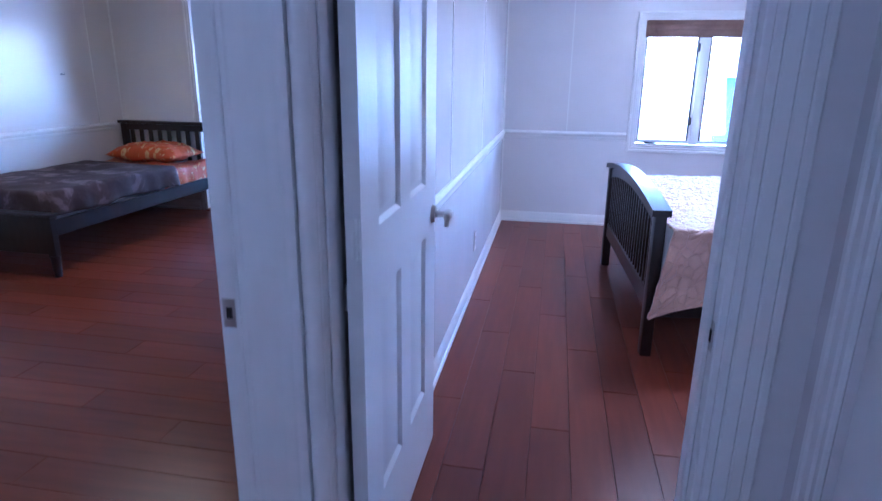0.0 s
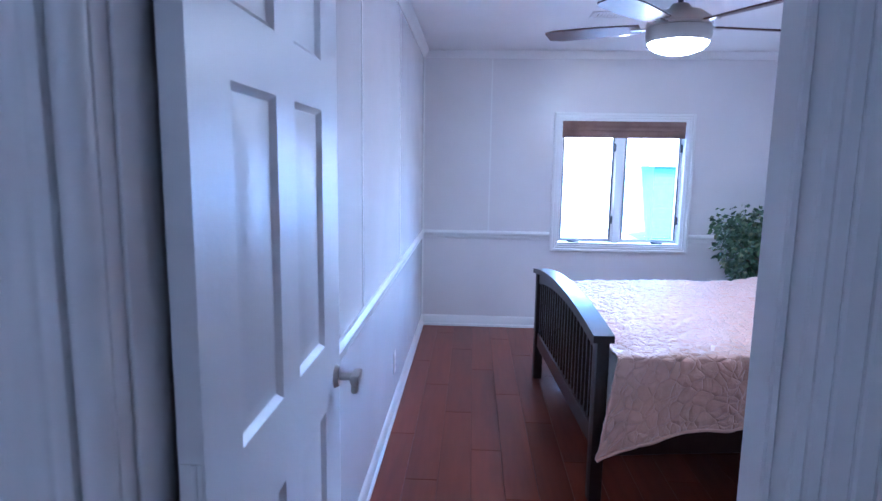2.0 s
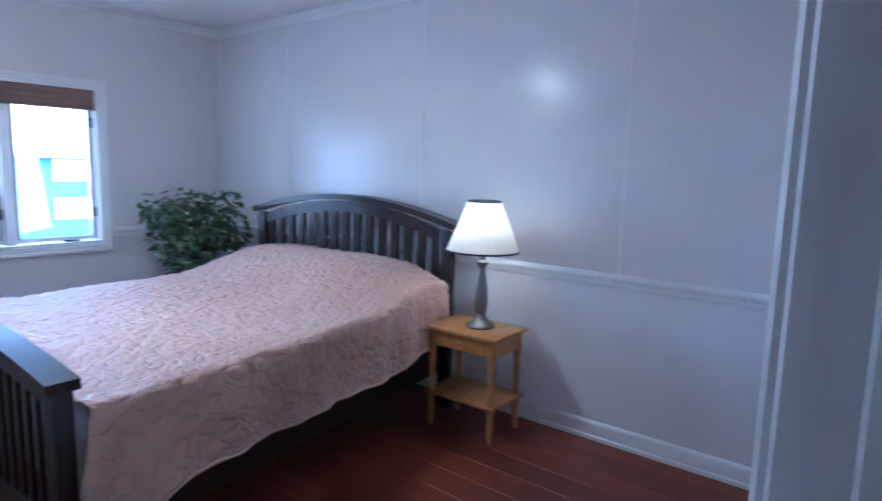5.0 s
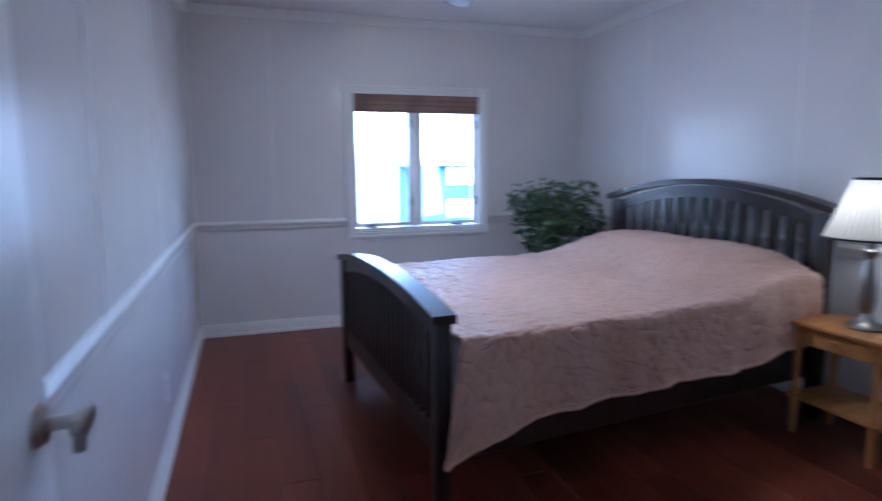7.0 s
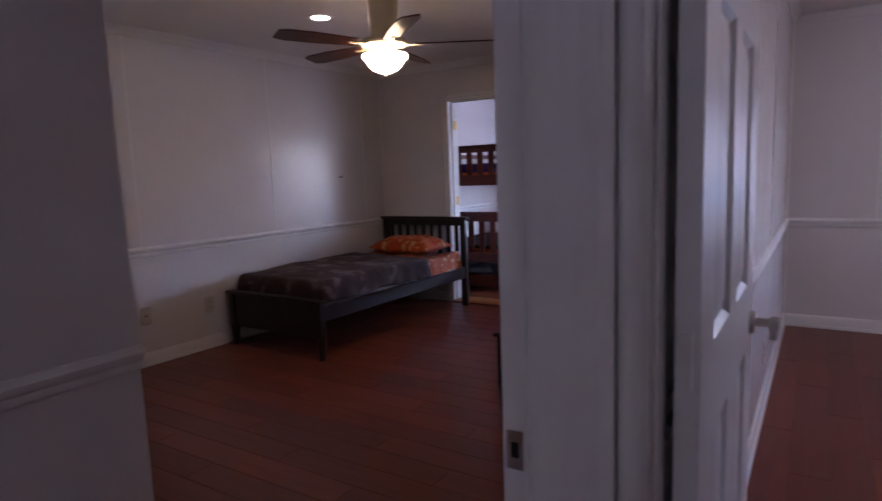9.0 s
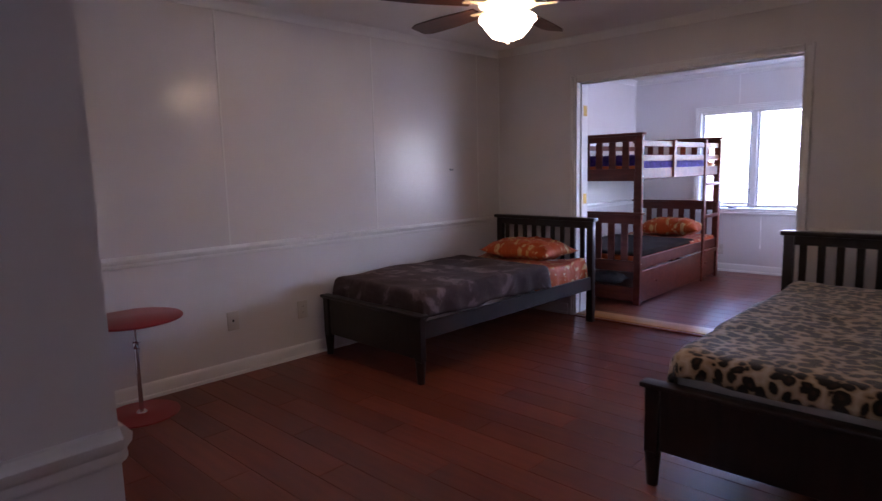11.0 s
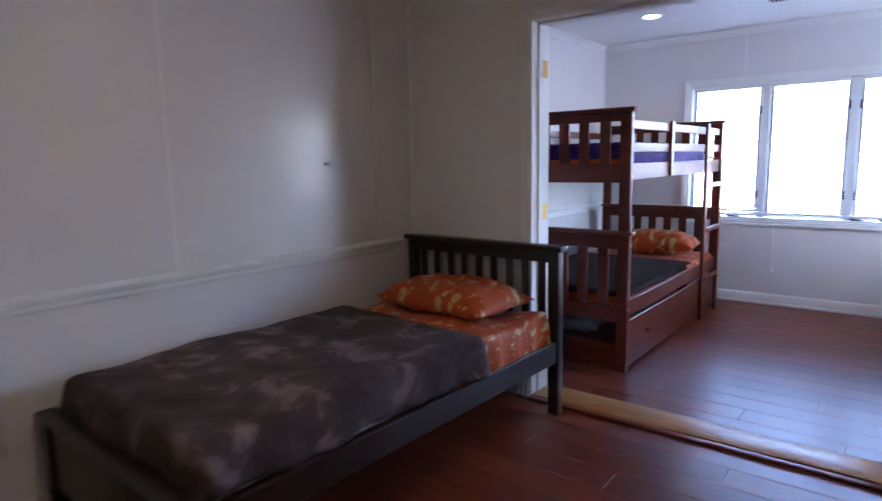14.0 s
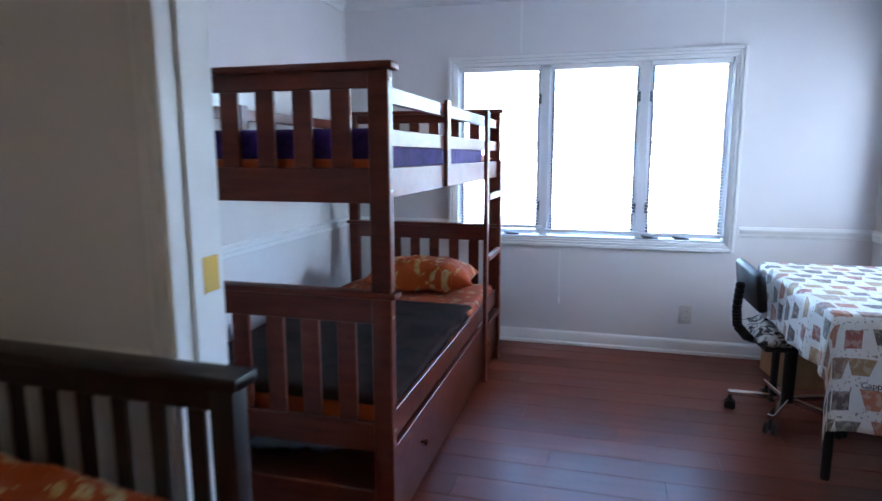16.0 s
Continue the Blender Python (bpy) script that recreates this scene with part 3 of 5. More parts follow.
def panel_door(name, place, turn, width, height, label, panels):
    """A six-panel leaf in local x (width), y (thickness 0.036), hinged at the origin."""
    d = thing(name, place, label, "door", "", turn)
    d["kind"] = "structure"
    bm = bmesh.new()
    xs = sorted({0, width, *[v for p in panels for v in p[:2]]})
    zs = sorted({0, height, *[v for p in panels for v in p[2:]]})
    for i in range(len(xs) - 1):
        for j in range(len(zs) - 1):
            if not any(p[0] <= xs[i] < p[1] and p[2] <= zs[j] < p[3] for p in panels):
                box(bm, xs[i], xs[i + 1], 0, 0.036, zs[j], zs[j + 1])
    bmesh.ops.remove_doubles(bm, verts=bm.verts, dist=0.0001)
    part("leaf", bm, DOORP, d, smooth=None)
    for x0, x1, z0, z1 in panels:
        bm = bmesh.new()
        for side in (0, 1):
            ring = []
            for inset, depth in ((0, 0.0), (0.012, 0.011), (0.02, 0.011), (0.045, 0.004)):
                y = depth if side == 0 else 0.036 - depth
                ring.append([bm.verts.new((x, y, z)) for x, z in ((x0 + inset, z0 + inset), (x1 - inset, z0 + inset), (x1 - inset, z1 - inset), (x0 + inset, z1 - inset))])
            for a, b in zip(ring, ring[1:]):
                for k in range(4):
                    bm.faces.new((a[k], a[(k + 1) % 4], b[(k + 1) % 4], b[k]))
            bm.faces.new(ring[-1])
        bmesh.ops.recalc_face_normals(bm, faces=bm.faces)
        part("panel", bm, DOORP, d, smooth=20)
    return d


def knob_set(door, x, z, side):
    """A lever on a round rose; side is +1 or -1 in local y."""
    y = 0.036 if side > 0 else 0.0
    bm = bmesh.new()
    bmesh.ops.create_cone(bm, cap_ends=True, segments=28, radius1=0.032, radius2=0.026, depth=0.012, matrix=pose(x, y + side * 0.006, z, -90 * side))
    rose = part("rose", bm, NICKEL, door, "brushed nickel rose")
    bm = rod(bmesh.new(), (x, y, z), (x, y + side * 0.052, z), 0.011, 16)
    box(bm, x - 0.03, x + 0.035, y + side * 0.055 - 0.012, y + side * 0.055 + 0.012, z - 0.016, z + 0.012, 0.007, 2)
    rod(bm, (x - 0.022, y + side * 0.055, z - 0.01), (x - 0.022, y + side * 0.055, z - 0.036), 0.009, 12)
    part("lever", bm, NICKEL, rose, "brushed nickel lever")


DW = 0.82
SIX = [(x0, x1, z0, z1) for z0, z1 in ((0.28, 0.85), (1.02, 1.585), (1.695, 1.92)) for x0, x1 in ((0.135, 0.34), (0.45, 0.66))]
bed_door = panel_door("door_bedroom", (0.952, 1.930, 0.012), 90, DW, 2.025, "white six-panel door standing open against the wall", SIX)
knob_set(bed_door, DW - 0.05, 0.905, -1)
for z, hm, hl in ((0.24, BRASS, "brass hinge leaf"), (1.02, TRIM, "painted hinge leaf"), (1.82, TRIM, "painted hinge leaf")):
    h = part("hinge", box_bm(-0.003, 0.0, 0.002, 0.034, z - 0.045, z + 0.045, 0.001), hm, bed_door, hl)
    part("pin", rod(bmesh.new(), (-0.005, 0.012, z - 0.046), (-0.005, 0.012, z + 0.046), 0.004, 10), hm, h)

# jambs of the bedroom doorway and the end of the partition facing the hall
bf = thing("door_frame_bedroom", (0, 0, 0), "white painted jambs and casing of the bedroom doorway", "door frame")
bf["kind"] = "structure"
part("hinge_jamb", box_bm(0.862, 0.899, 1.828, 1.954, 0, 2.04, 0.003), TRIM, bf)
part("hinge_jamb_bead", rod(bmesh.new(), (0.880, 1.820, 0), (0.880, 1.820, 2.05), 0.019, 20), TRIM, bf)
part("rabbet", box_bm(0.899, 0.905, 1.86, 1.90, 0, 2.04, 0.002), TRIM, bf)
part("latch_jamb", box_bm(1.6640, 1.6900, 1.836, 1.954, 0, 2.04, 0.003), TRIM, bf)
part("latch_stop", box_bm(1.6520, 1.6640, 1.87, 1.912, 0, 2.03, 0.003), TRIM, bf)
part("jamb_head", box_bm(0.902, 1.6640, 1.836, 1.954, 2.04, 2.06, 0.002), TRIM, bf)
bm = bmesh.new()
for x0, x1, t in ((1.6700, 1.6900, 0.012), (1.6900, 1.7260, 0.016), (1.7260, 1.7480, 0.022)):
    box(bm, x0, x1, BY0, BY0 + t, 0, 2.12, 0.003)
box(bm, 0.87, 1.7480, BY0, BY0 + 0.016, 2.06, 2.12, 0.003)
part("casing", bm, TRIM, bf)
bm = bmesh.new()
for x0, x1, t in ((1.6780, 1.6960, 0.012), (1.6960, 1.7240, 0.016), (1.7240, 1.7480, 0.021), (1.7480, 1.7650, 0.026)):
    box(bm, x0, x1, HY1 - t, HY1, 0, 2.12, 0.003)
box(bm, 0.87, 1.7650, HY1 - 0.016, HY1, 2.055, 2.12, 0.003)
part("casing", bm, TRIM, bf)
strike_r = part("strike_plate", box_bm(1.6630, 1.6640, 1.852, 1.885, 0.875, 0.935, 0.0005), NICKEL, bf, "nickel strike plate")
part("hole", box_bm(1.6610, 1.6630, 1.862, 1.876, 0.893, 0.917), HOLE_SHADE, strike_r)

pf = thing("door_frame_middle_room", (0, 0, 0), "white painted jamb with fluted casing at the end of a partition", "door frame")
pf["kind"] = "structure"
part("jamb", box_bm(0.688, 0.732, 1.79, 1.86, 0, CEILZ, 0.003), TRIM, pf)
outline = [(0.732 + 0.0022 * i, 1.797 + 0.0045 * i / 58 + sum(d * math.exp(-((0.732 + 0.0022 * i - c) / w) ** 2) for c, d, w in ((0.741, 0.0022, 0.004), (0.782, 0.0011, 0.008), (0.812, 0.0014, 0.007), (0.838, 0.0024, 0.005)))) for i in range(59)]
bm = prism(bmesh.new(), [(0.732, 1.86), *outline, (0.8596, 1.86)], 0, CEILZ)
part("fluted_casing", bm, TRIM, pf, smooth=50)
plate = part("strike_plate", box_bm(0.696, 0.724, 1.7885, 1.79, 0.866, 0.930, 0.0005), NICKEL, pf, "steel strike plate")
part("hole", box_bm(0.704, 0.717, 1.7875, 1.7885, 0.886, 0.911), HOLE_SHADE, plate)

# closed door on the hall's other side
hall_door = panel_door("door_hall", (HX1 + 0.012, 1.69, 0.012), -90, 0.82, 2.025, "closed white six-panel door in the hall", SIX)
hf = thing("door_frame_hall", (0, 0, 0), "white painted casing round the hall door", "door frame")
hf["kind"] = "structure"
bm = bmesh.new()
casing(bm, "x", HX1, -1, 0.86, 1.70, 2.045, 0.062, 0.02)
part("casing", bm, TRIM, hf)


# ---- windows ----
def casement(win, x0, x1, z0, z1, y, crank, hinge_side):
    """One sash with its glass and hardware."""
    s = part("sash", bmesh.new(), TRIM, win)
    bm = bmesh.new()
    w = 0.028
    for a in ((x0, x0 + w, z0, z1), (x1 - w, x1, z0, z1), (x0 + w, x1 - w, z0, z0 + w), (x0 + w, x1 - w, z1 - w, z1)):
        box(bm, a[0], a[1], y, y + 0.04, a[2], a[3], 0.004)
    s.data = finish(bm, "sash", TRIM, 30)
    g = part("pane", box_bm(x0 + w, x1 - w, y + 0.016, y + 0.022, z0 + w, z1 - w), GLASS, s)
    g.visible_shadow = False
    part("gasket", box_bm(x0 + w - 0.002, x1 - w + 0.002, y + 0.010, y + 0.015, z0 + w - 0.004, z0 + w + 0.003), BLACKP, s)
    for a in (x0 + w - 0.012, x1 - w):
        part("seal", box_bm(a, a + 0.012, y - 0.003, y, z0 + w, z1 - w), BLACKP, s, "dark rubber seal")
    for zz in (z0 + 0.2, z1 - 0.22):
        hx = x1 - 0.012 if hinge_side > 0 else x0 + 0.012
        part("lock", box_bm(hx - 0.01, hx + 0.01, y - 0.018, y, zz - 0.035, zz + 0.035, 0.004), CRANK, s, "dark metal sash lock")
    cx = (x0 + x1) / 2 + crank
    bm = box_bm(cx - 0.05, cx + 0.05, y - 0.03, y, z0 - 0.018, z0 + 0.004, 0.006, 2)
    rod(bm, (cx + 0.02, y - 0.025, z0 + 0.002), (cx - 0.06, y - 0.04, z0 + 0.012), 0.006, 8)
    part("crank", bm, CRANK, s, "dark metal window crank")


def window(name, y, x0, x1, z0, z1, sashes, label, trim=0.055):
    w = thing(name, (0, 0, 0), label, "window")
    w["kind"] = "structure"
    bm = bmesh.new()
    for o, i, t in ((trim, trim * 0.6, 0.024), (trim * 0.6, trim * 0.25, 0.018), (trim * 0.25, 0.0, 0.012)):
        box(bm, x0 - o, x0 - i, y - t, y, z0 - o, z1 + o, 0.003)
        box(bm, x1 + i, x1 + o, y - t, y, z0 - o, z1 + o, 0.003)
        box(bm, x0 - i, x1 + i, y - t, y, z1 + i, z1 + o, 0.003)
        box(bm, x0 - i, x1 + i, y - t, y, z0 - o, z0 - i, 0.003)
    part("casing", bm, TRIM, w)
    for a in ((x0, x0 + 0.012, z0, z1), (x1 - 0.012, x1, z0, z1), (x0 + 0.012, x1 - 0.012, z0, z0 + 0.014), (x0 + 0.012, x1 - 0.012, z1 - 0.012, z1)):
        part("jamb_liner", box_bm(a[0], a[1], y - 0.004, y + 0.15, a[2], a[3]), TRIM, w)
    for (a0, a1, c, hs), (b0, b1, *_r) in zip(sashes, sashes[1:]):
        part("mullion", box_bm(a1, b0, y + 0.045, y + 0.13, z0 + 0.014, z1 - 0.012, 0.004), TRIM, w)
    for a0, a1, c, hs in sashes:
        casement(w, a0, a1, z0 + 0.02, z1 - 0.014, y + 0.06, c, hs)
    return w


win_b = window("window_bedroom", BY1, WX0, WX1, WZ0, WZ1, [(2.072, 2.545, -0.1, 1), (2.61, 3.114, 0.08, 1)], "white two-sash casement window, brightly lit", 0.06)
win_c = window("window_bunk_room", CY1, KX0, KX1, KZ0, KZ1, [(-2.176, -1.598, 0.1, 1), (-1.541, -0.950, 0.4, 1), (-0.895, -0.402, 0.0, -1)], "white triple casement window with blinds")

win_e = window("window_bunk_room_side", CX1, -EY1, -EY0, EZ0, EZ1, [(-EY1 + 0.016, -8.42, 0.1, 1), (-8.36, -EY0 - 0.016, -0.1, -1)], "white double casement window beside the table")
win_e.matrix_basis = pose(0, 0, 0, 0, 0, -90)

shade = thing("roman_shade", (0, 0, 0), "brown woven roman shade drawn up in the window", "window shade")
bm = bmesh.new()
for i in range(5):
    z = 1.715 + i * 0.018
    box(bm, WX0 + 0.015, WX1 - 0.015, BY1 + 0.008 - 0.004 * (i % 2), BY1 + 0.045, z, z + 0.034, 0.008, 2)
part("folds", bm, SHADE_WOVEN, shade)
part("headrail", box_bm(WX0 + 0.013, WX1 - 0.013, BY1 + 0.006, BY1 + 0.05, 1.81, 1.843, 0.004), SHADE_WOVEN, shade)
part("bottom_rail", box_bm(WX0 + 0.015, WX1 - 0.015, BY1 + 0.004, BY1 + 0.03, 1.702, 1.718, 0.004), SHADE_WOVEN, shade)

SLAT = finish(box_bm(-0.5, 0.5, -0.0115, 0.0115, -0.0006, 0.0006), "slat", WHITEP)
for bx0, bx1, zb in ((-2.165, -1.604, 0.845), (-1.534, -0.957, 0.822), (-0.89, -0.406, 0.818)):
    bl = thing("window_blind", (0, 0, 0), "white slatted blind lowered with its slats open", "window blind", "blinds of the triple window")
    part("headrail", box_bm(bx0, bx1, CY1 + 0.012, CY1 + 0.04, 1.905, 1.936, 0.003), WHITEP, bl)
    part("bottom_rail", box_bm(bx0 - 0.03, bx1 + 0.03, CY1 + 0.008, CY1 + 0.036, zb - 0.02, zb, 0.004), WHITEP, bl)
    z = zb + 0.02
    while z < 1.90:
        o = new("slat", SLAT)
        o.parent = bl
        o.matrix_basis = pose((bx0 + bx1) / 2, CY1 + 0.026, z, 4) @ Matrix.Diagonal((bx1 - bx0 - 0.004, 1, 1, 1))
        z += 0.021
    for f in (0.05, 0.95):
        part("ladder_cord", box_bm(bx0 + (bx1 - bx0) * f - 0.002, bx0 + (bx1 - bx0) * f + 0.002, CY1 + 0.011, CY1 + 0.013, zb, 1.91), WHITEP, bl)
cord = thing("blind_cord", (0, 0, 0), "thin white pull cord with a small tassel", "cord")
part("string", rod(bmesh.new(), (-1.44, CY1 - 0.026, 0.34), (-1.44, CY1 - 0.026, 0.74), 0.002, 6), WHITEP, cord)
part("tassel", lathe(bmesh.new(), ((0.003, 0.345), (0.007, 0.335), (0.008, 0.31), (0.004, 0.30)), 10, (-1.44, CY1 - 0.026)), WHITEP, cord)


# ---- cloth and pillows ----
def cloth(x0, x1, y0, y1, top, drops, cells=0.03, edge=0.03, fold=0.012, lump=0.004, seed=0.0, rise=None, flare=0.1):
    """A cloth over a block: drops = (west, east, south, north) overhangs. Corners hang in a soft point. UVs in metres."""
    bm = bmesh.new()
    uvl = bm.loops.layers.uv.new("UVMap")
    w, e, s, n = drops
    nu, nv = max(2, round((x1 - x0 + w + e) / cells)), max(2, round((y1 - y0 + s + n) / cells))
    grid, flat = [], []
    for j in range(nv + 1):
        row, frow = [], []
        for i in range(nu + 1):
            u = x0 - w + (x1 - x0 + w + e) * i / nu
            v = y0 - s + (y1 - y0 + s + n) * j / nv
            cx, cy = min(max(u, x0), x1), min(max(v, y0), y1)
            dx, dy = u - cx, v - cy
            d = math.hypot(dx, dy) if dx and dy else abs(dx) + abs(dy)
            lum = noise.noise((u * 3.1 + seed, v * 3.1, 0.3)) * lump + noise.noise((u * 9 + seed, v * 9, 1.3)) * lump * 0.4
            z = top + lum + (rise(cx, cy) if rise else 0)
            px, py = cx, cy
            if d > 0:
                r = Vector((dx, dy)) / d
                soft = min(d, edge * 1.6)
                sink = d - edge * 0.6 if d > edge * 1.6 else d * d / (edge * 3.2) * 1.0 + 0.0
                along = (u if abs(dy) >= abs(dx) else v)
                wave = noise.noise((along * 7 + seed, 4.2, 0.0)) * fold * 2.2 * min(1, d / 0.2) + math.sin(along * 31 + seed) * fold * 0.3 * min(1, d / 0.2)
                outw = edge * (1 - math.exp(-d / edge)) + flare * d * 0.35 + wave
                px, py = cx + r.x * outw, cy + r.y * outw
                z -= max(0.0, sink)
            row.append(bm.verts.new((px, py, z)))
            frow.append((u, v))
        grid.append(row), flat.append(frow)
    for j in range(nv):
        for i in range(nu):
            f = bm.faces.new((grid[j][i], grid[j][i + 1], grid[j + 1][i + 1], grid[j + 1][i]))
            for lp, (a, b) in zip(f.loops, ((j, i), (j, i + 1), (j + 1, i + 1), (j + 1, i))):
                lp[uvl].uv = flat[a][b]
    return bm


def thick(ob, t):
    m = ob.modifiers.new("thickness", "SOLIDIFY")
    m.thickness, m.offset = t, -1
    return ob


def pillow(w, d, h, seed=0.0):
    """A stuffed pillow with pinched corners, centred on x and y, resting on z = 0; UVs in metres."""
    bm = bmesh.new()
    uvl = bm.loops.layers.uv.new("UVMap")
    n = 34
    for side in (1, -1):
        g = []
        for j in range(n + 1):
            row = []
            for i in range(n + 1):
                a, b = 2 * i / n - 1, 2 * j / n - 1
                puff = max(0, (1 - a ** 4) * (1 - b ** 4)) ** 0.7
                x = a * w / 2 * (1 - 0.10 * (1 - b * b) * abs(a))
                y = b * d / 2 * (1 - 0.12 * (1 - a * a) * abs(b))
                wr = noise.noise((a * 3 + seed, b * 3, side)) * 0.03 + (0.5 - abs(noise.noise((a * 5 + seed, b * 4 + a * 2, side)))) * 0.022 + noise.noise((a * 9 + seed, b * 9, side)) * 0.009
                z = h * 0.42 + side * (h * (0.58 if side > 0 else 0.42) * puff) + wr * puff
                row.append(bm.verts.new((x, y, max(z, 0.002))))
            g.append(row)
        for j in range(n):
            for i in range(n):
                q = (g[j][i], g[j][i + 1], g[j + 1][i + 1], g[j + 1][i])
                f = bm.faces.new(q if side > 0 else q[::-1])
                for lp in f.loops:
                    lp[uvl].uv = (lp.vert.co.x, lp.vert.co.y)
    bmesh.ops.remove_doubles(bm, verts=bm.verts, dist=0.0005)
    return bm


# ---- blush bedroom: the large bed ----
TURN_B = 3.4
BL, BW, HH, HS = 2.06, 1.60, 0.795, 0.15   # length, width, half the headboard, its shift
BED = (1.825, 4.475, 0)


def racked(bm):
    """The frame is out of square: its head end is pushed sideways."""
    for v in bm.verts:
        v.co.y += HS * v.co.x / BL
    return bm



def arch(bm, y0, y1, x0, x1, z_end, rise, depth, n=24):
    """A curved rail along y, its top rising in the middle."""
    pts = []
    for i in range(n + 1):
        f = i / n
        y = y0 + (y1 - y0) * f
        z = z_end + rise * (1 - (2 * f - 1) ** 2)
        pts.append([bm.verts.new(c) for c in ((x0, y, z - depth), (x1, y, z - depth), (x1, y, z), (x0, y, z))])
    for a, b in zip(pts, pts[1:]):
        for k in range(4):
            bm.faces.new((a[k], b[k], b[(k + 1) % 4], a[(k + 1) % 4]))
    bm.faces.new(pts[0]), bm.faces.new(pts[-1][::-1])
    bmesh.ops.recalc_face_normals(bm, faces=bm.faces)
    return bm


def arched_bed():
    b = thing("bed_frame", BED, "dark espresso wooden bed with arched slatted headboard and footboard", "bed", "", TURN_B)
    h = BW / 2
    for s in (-1, 1):
        y = s * (h - 0.035)
        bm = box_bm(-0.028, 0.028, y - 0.035, y + 0.035, 0.0, 0.735, 0.006, 2)
        part("foot_post", bm, ESPRESSO, b)
        part("head_post", box_bm(BL - 0.03, BL + 0.03, HS + s * HH - 0.035, HS + s * HH + 0.035, 0, 1.03, 0.006, 2), ESPRESSO, b)
        part("side_rail", racked(box_bm(0.03, BL - 0.03, y - 0.014, y + 0.014, 0.21, 0.36, 0.004)), ESPRESSO, b)
    part("foot_cap", arch(bmesh.new(), -h - 0.005, h + 0.005, -0.045, 0.045, 0.765, 0.065, 0.032), ESPRESSO, b, smooth=50)
    part("foot_top_rail", arch(bmesh.new(), -h + 0.07, h - 0.07, -0.014, 0.014, 0.732, 0.07, 0.06), ESPRESSO, b, smooth=50)
    part("foot_bottom_rail", box_bm(-0.014, 0.014, -h + 0.07, h - 0.07, 0.23, 0.33, 0.004), ESPRESSO, b)
    part("head_cap", arch(bmesh.new(), HS - HH - 0.07, HS + HH + 0.07, BL - 0.05, BL + 0.05, 1.065, 0.125, 0.034), ESPRESSO, b, smooth=50)
    part("head_top_rail", arch(bmesh.new(), HS - HH + 0.03, HS + HH - 0.03, BL - 0.014, BL + 0.014, 1.02, 0.13, 0.07), ESPRESSO, b, smooth=50)
    part("head_bottom_rail", box_bm(BL - 0.014, BL + 0.014, HS - HH + 0.03, HS + HH - 0.03, 0.40, 0.50, 0.004), ESPRESSO, b)
    n = 21
    for i in range(n):
        f = (i + 0.5) / n
        y = -h + 0.07 + (2 * h - 0.14) * f
        rise = 0.065 * (1 - (2 * f - 1) ** 2)
        part("foot_slat", box_bm(-0.008, 0.008, y - 0.011, y + 0.011, 0.32, 0.68 + rise, 0.002), ESPRESSO, b)
    n = 15
    for i in range(n):
        f = (i + 0.5) / n
        y = HS - HH + 0.03 + (2 * HH - 0.06) * f
        rise = 0.125 * (1 - (2 * f - 1) ** 2)
        part("head_slat", box_bm(BL - 0.009, BL + 0.009, y - 0.029, y + 0.029, 0.49, 0.965 + rise, 0.002), ESPRESSO, b)
    bm = bmesh.new()
    for i in range(10):
        x = 0.15 + i * 0.2
        box(bm, x - 0.04, x + 0.04, -h + 0.05, h - 0.05, 0.335, 0.35)
    part("slat_base", racked(bm), ESPRESSO, b)
    return b


arched_bed()
mat_b = thing("mattress", BED, "thick white mattress on the dark bed frame", "mattress", "", TURN_B)
part("body", racked(box_bm(0.04, BL - 0.04, -BW / 2 + 0.035, BW / 2 - 0.035, 0.352, 0.645, 0.05, 4)), CREAMSHEET, mat_b, smooth=60)


def bed_rise(x, y):
    f = min(max((x - 1.35) / 0.5, 0), 1)
    f = f * f * (3 - 2 * f)
    return 0.17 * f * (1 - min(1, abs(y) / 0.92) ** 4) - 0.02 * max(0, (x - 1.9) / 0.2)


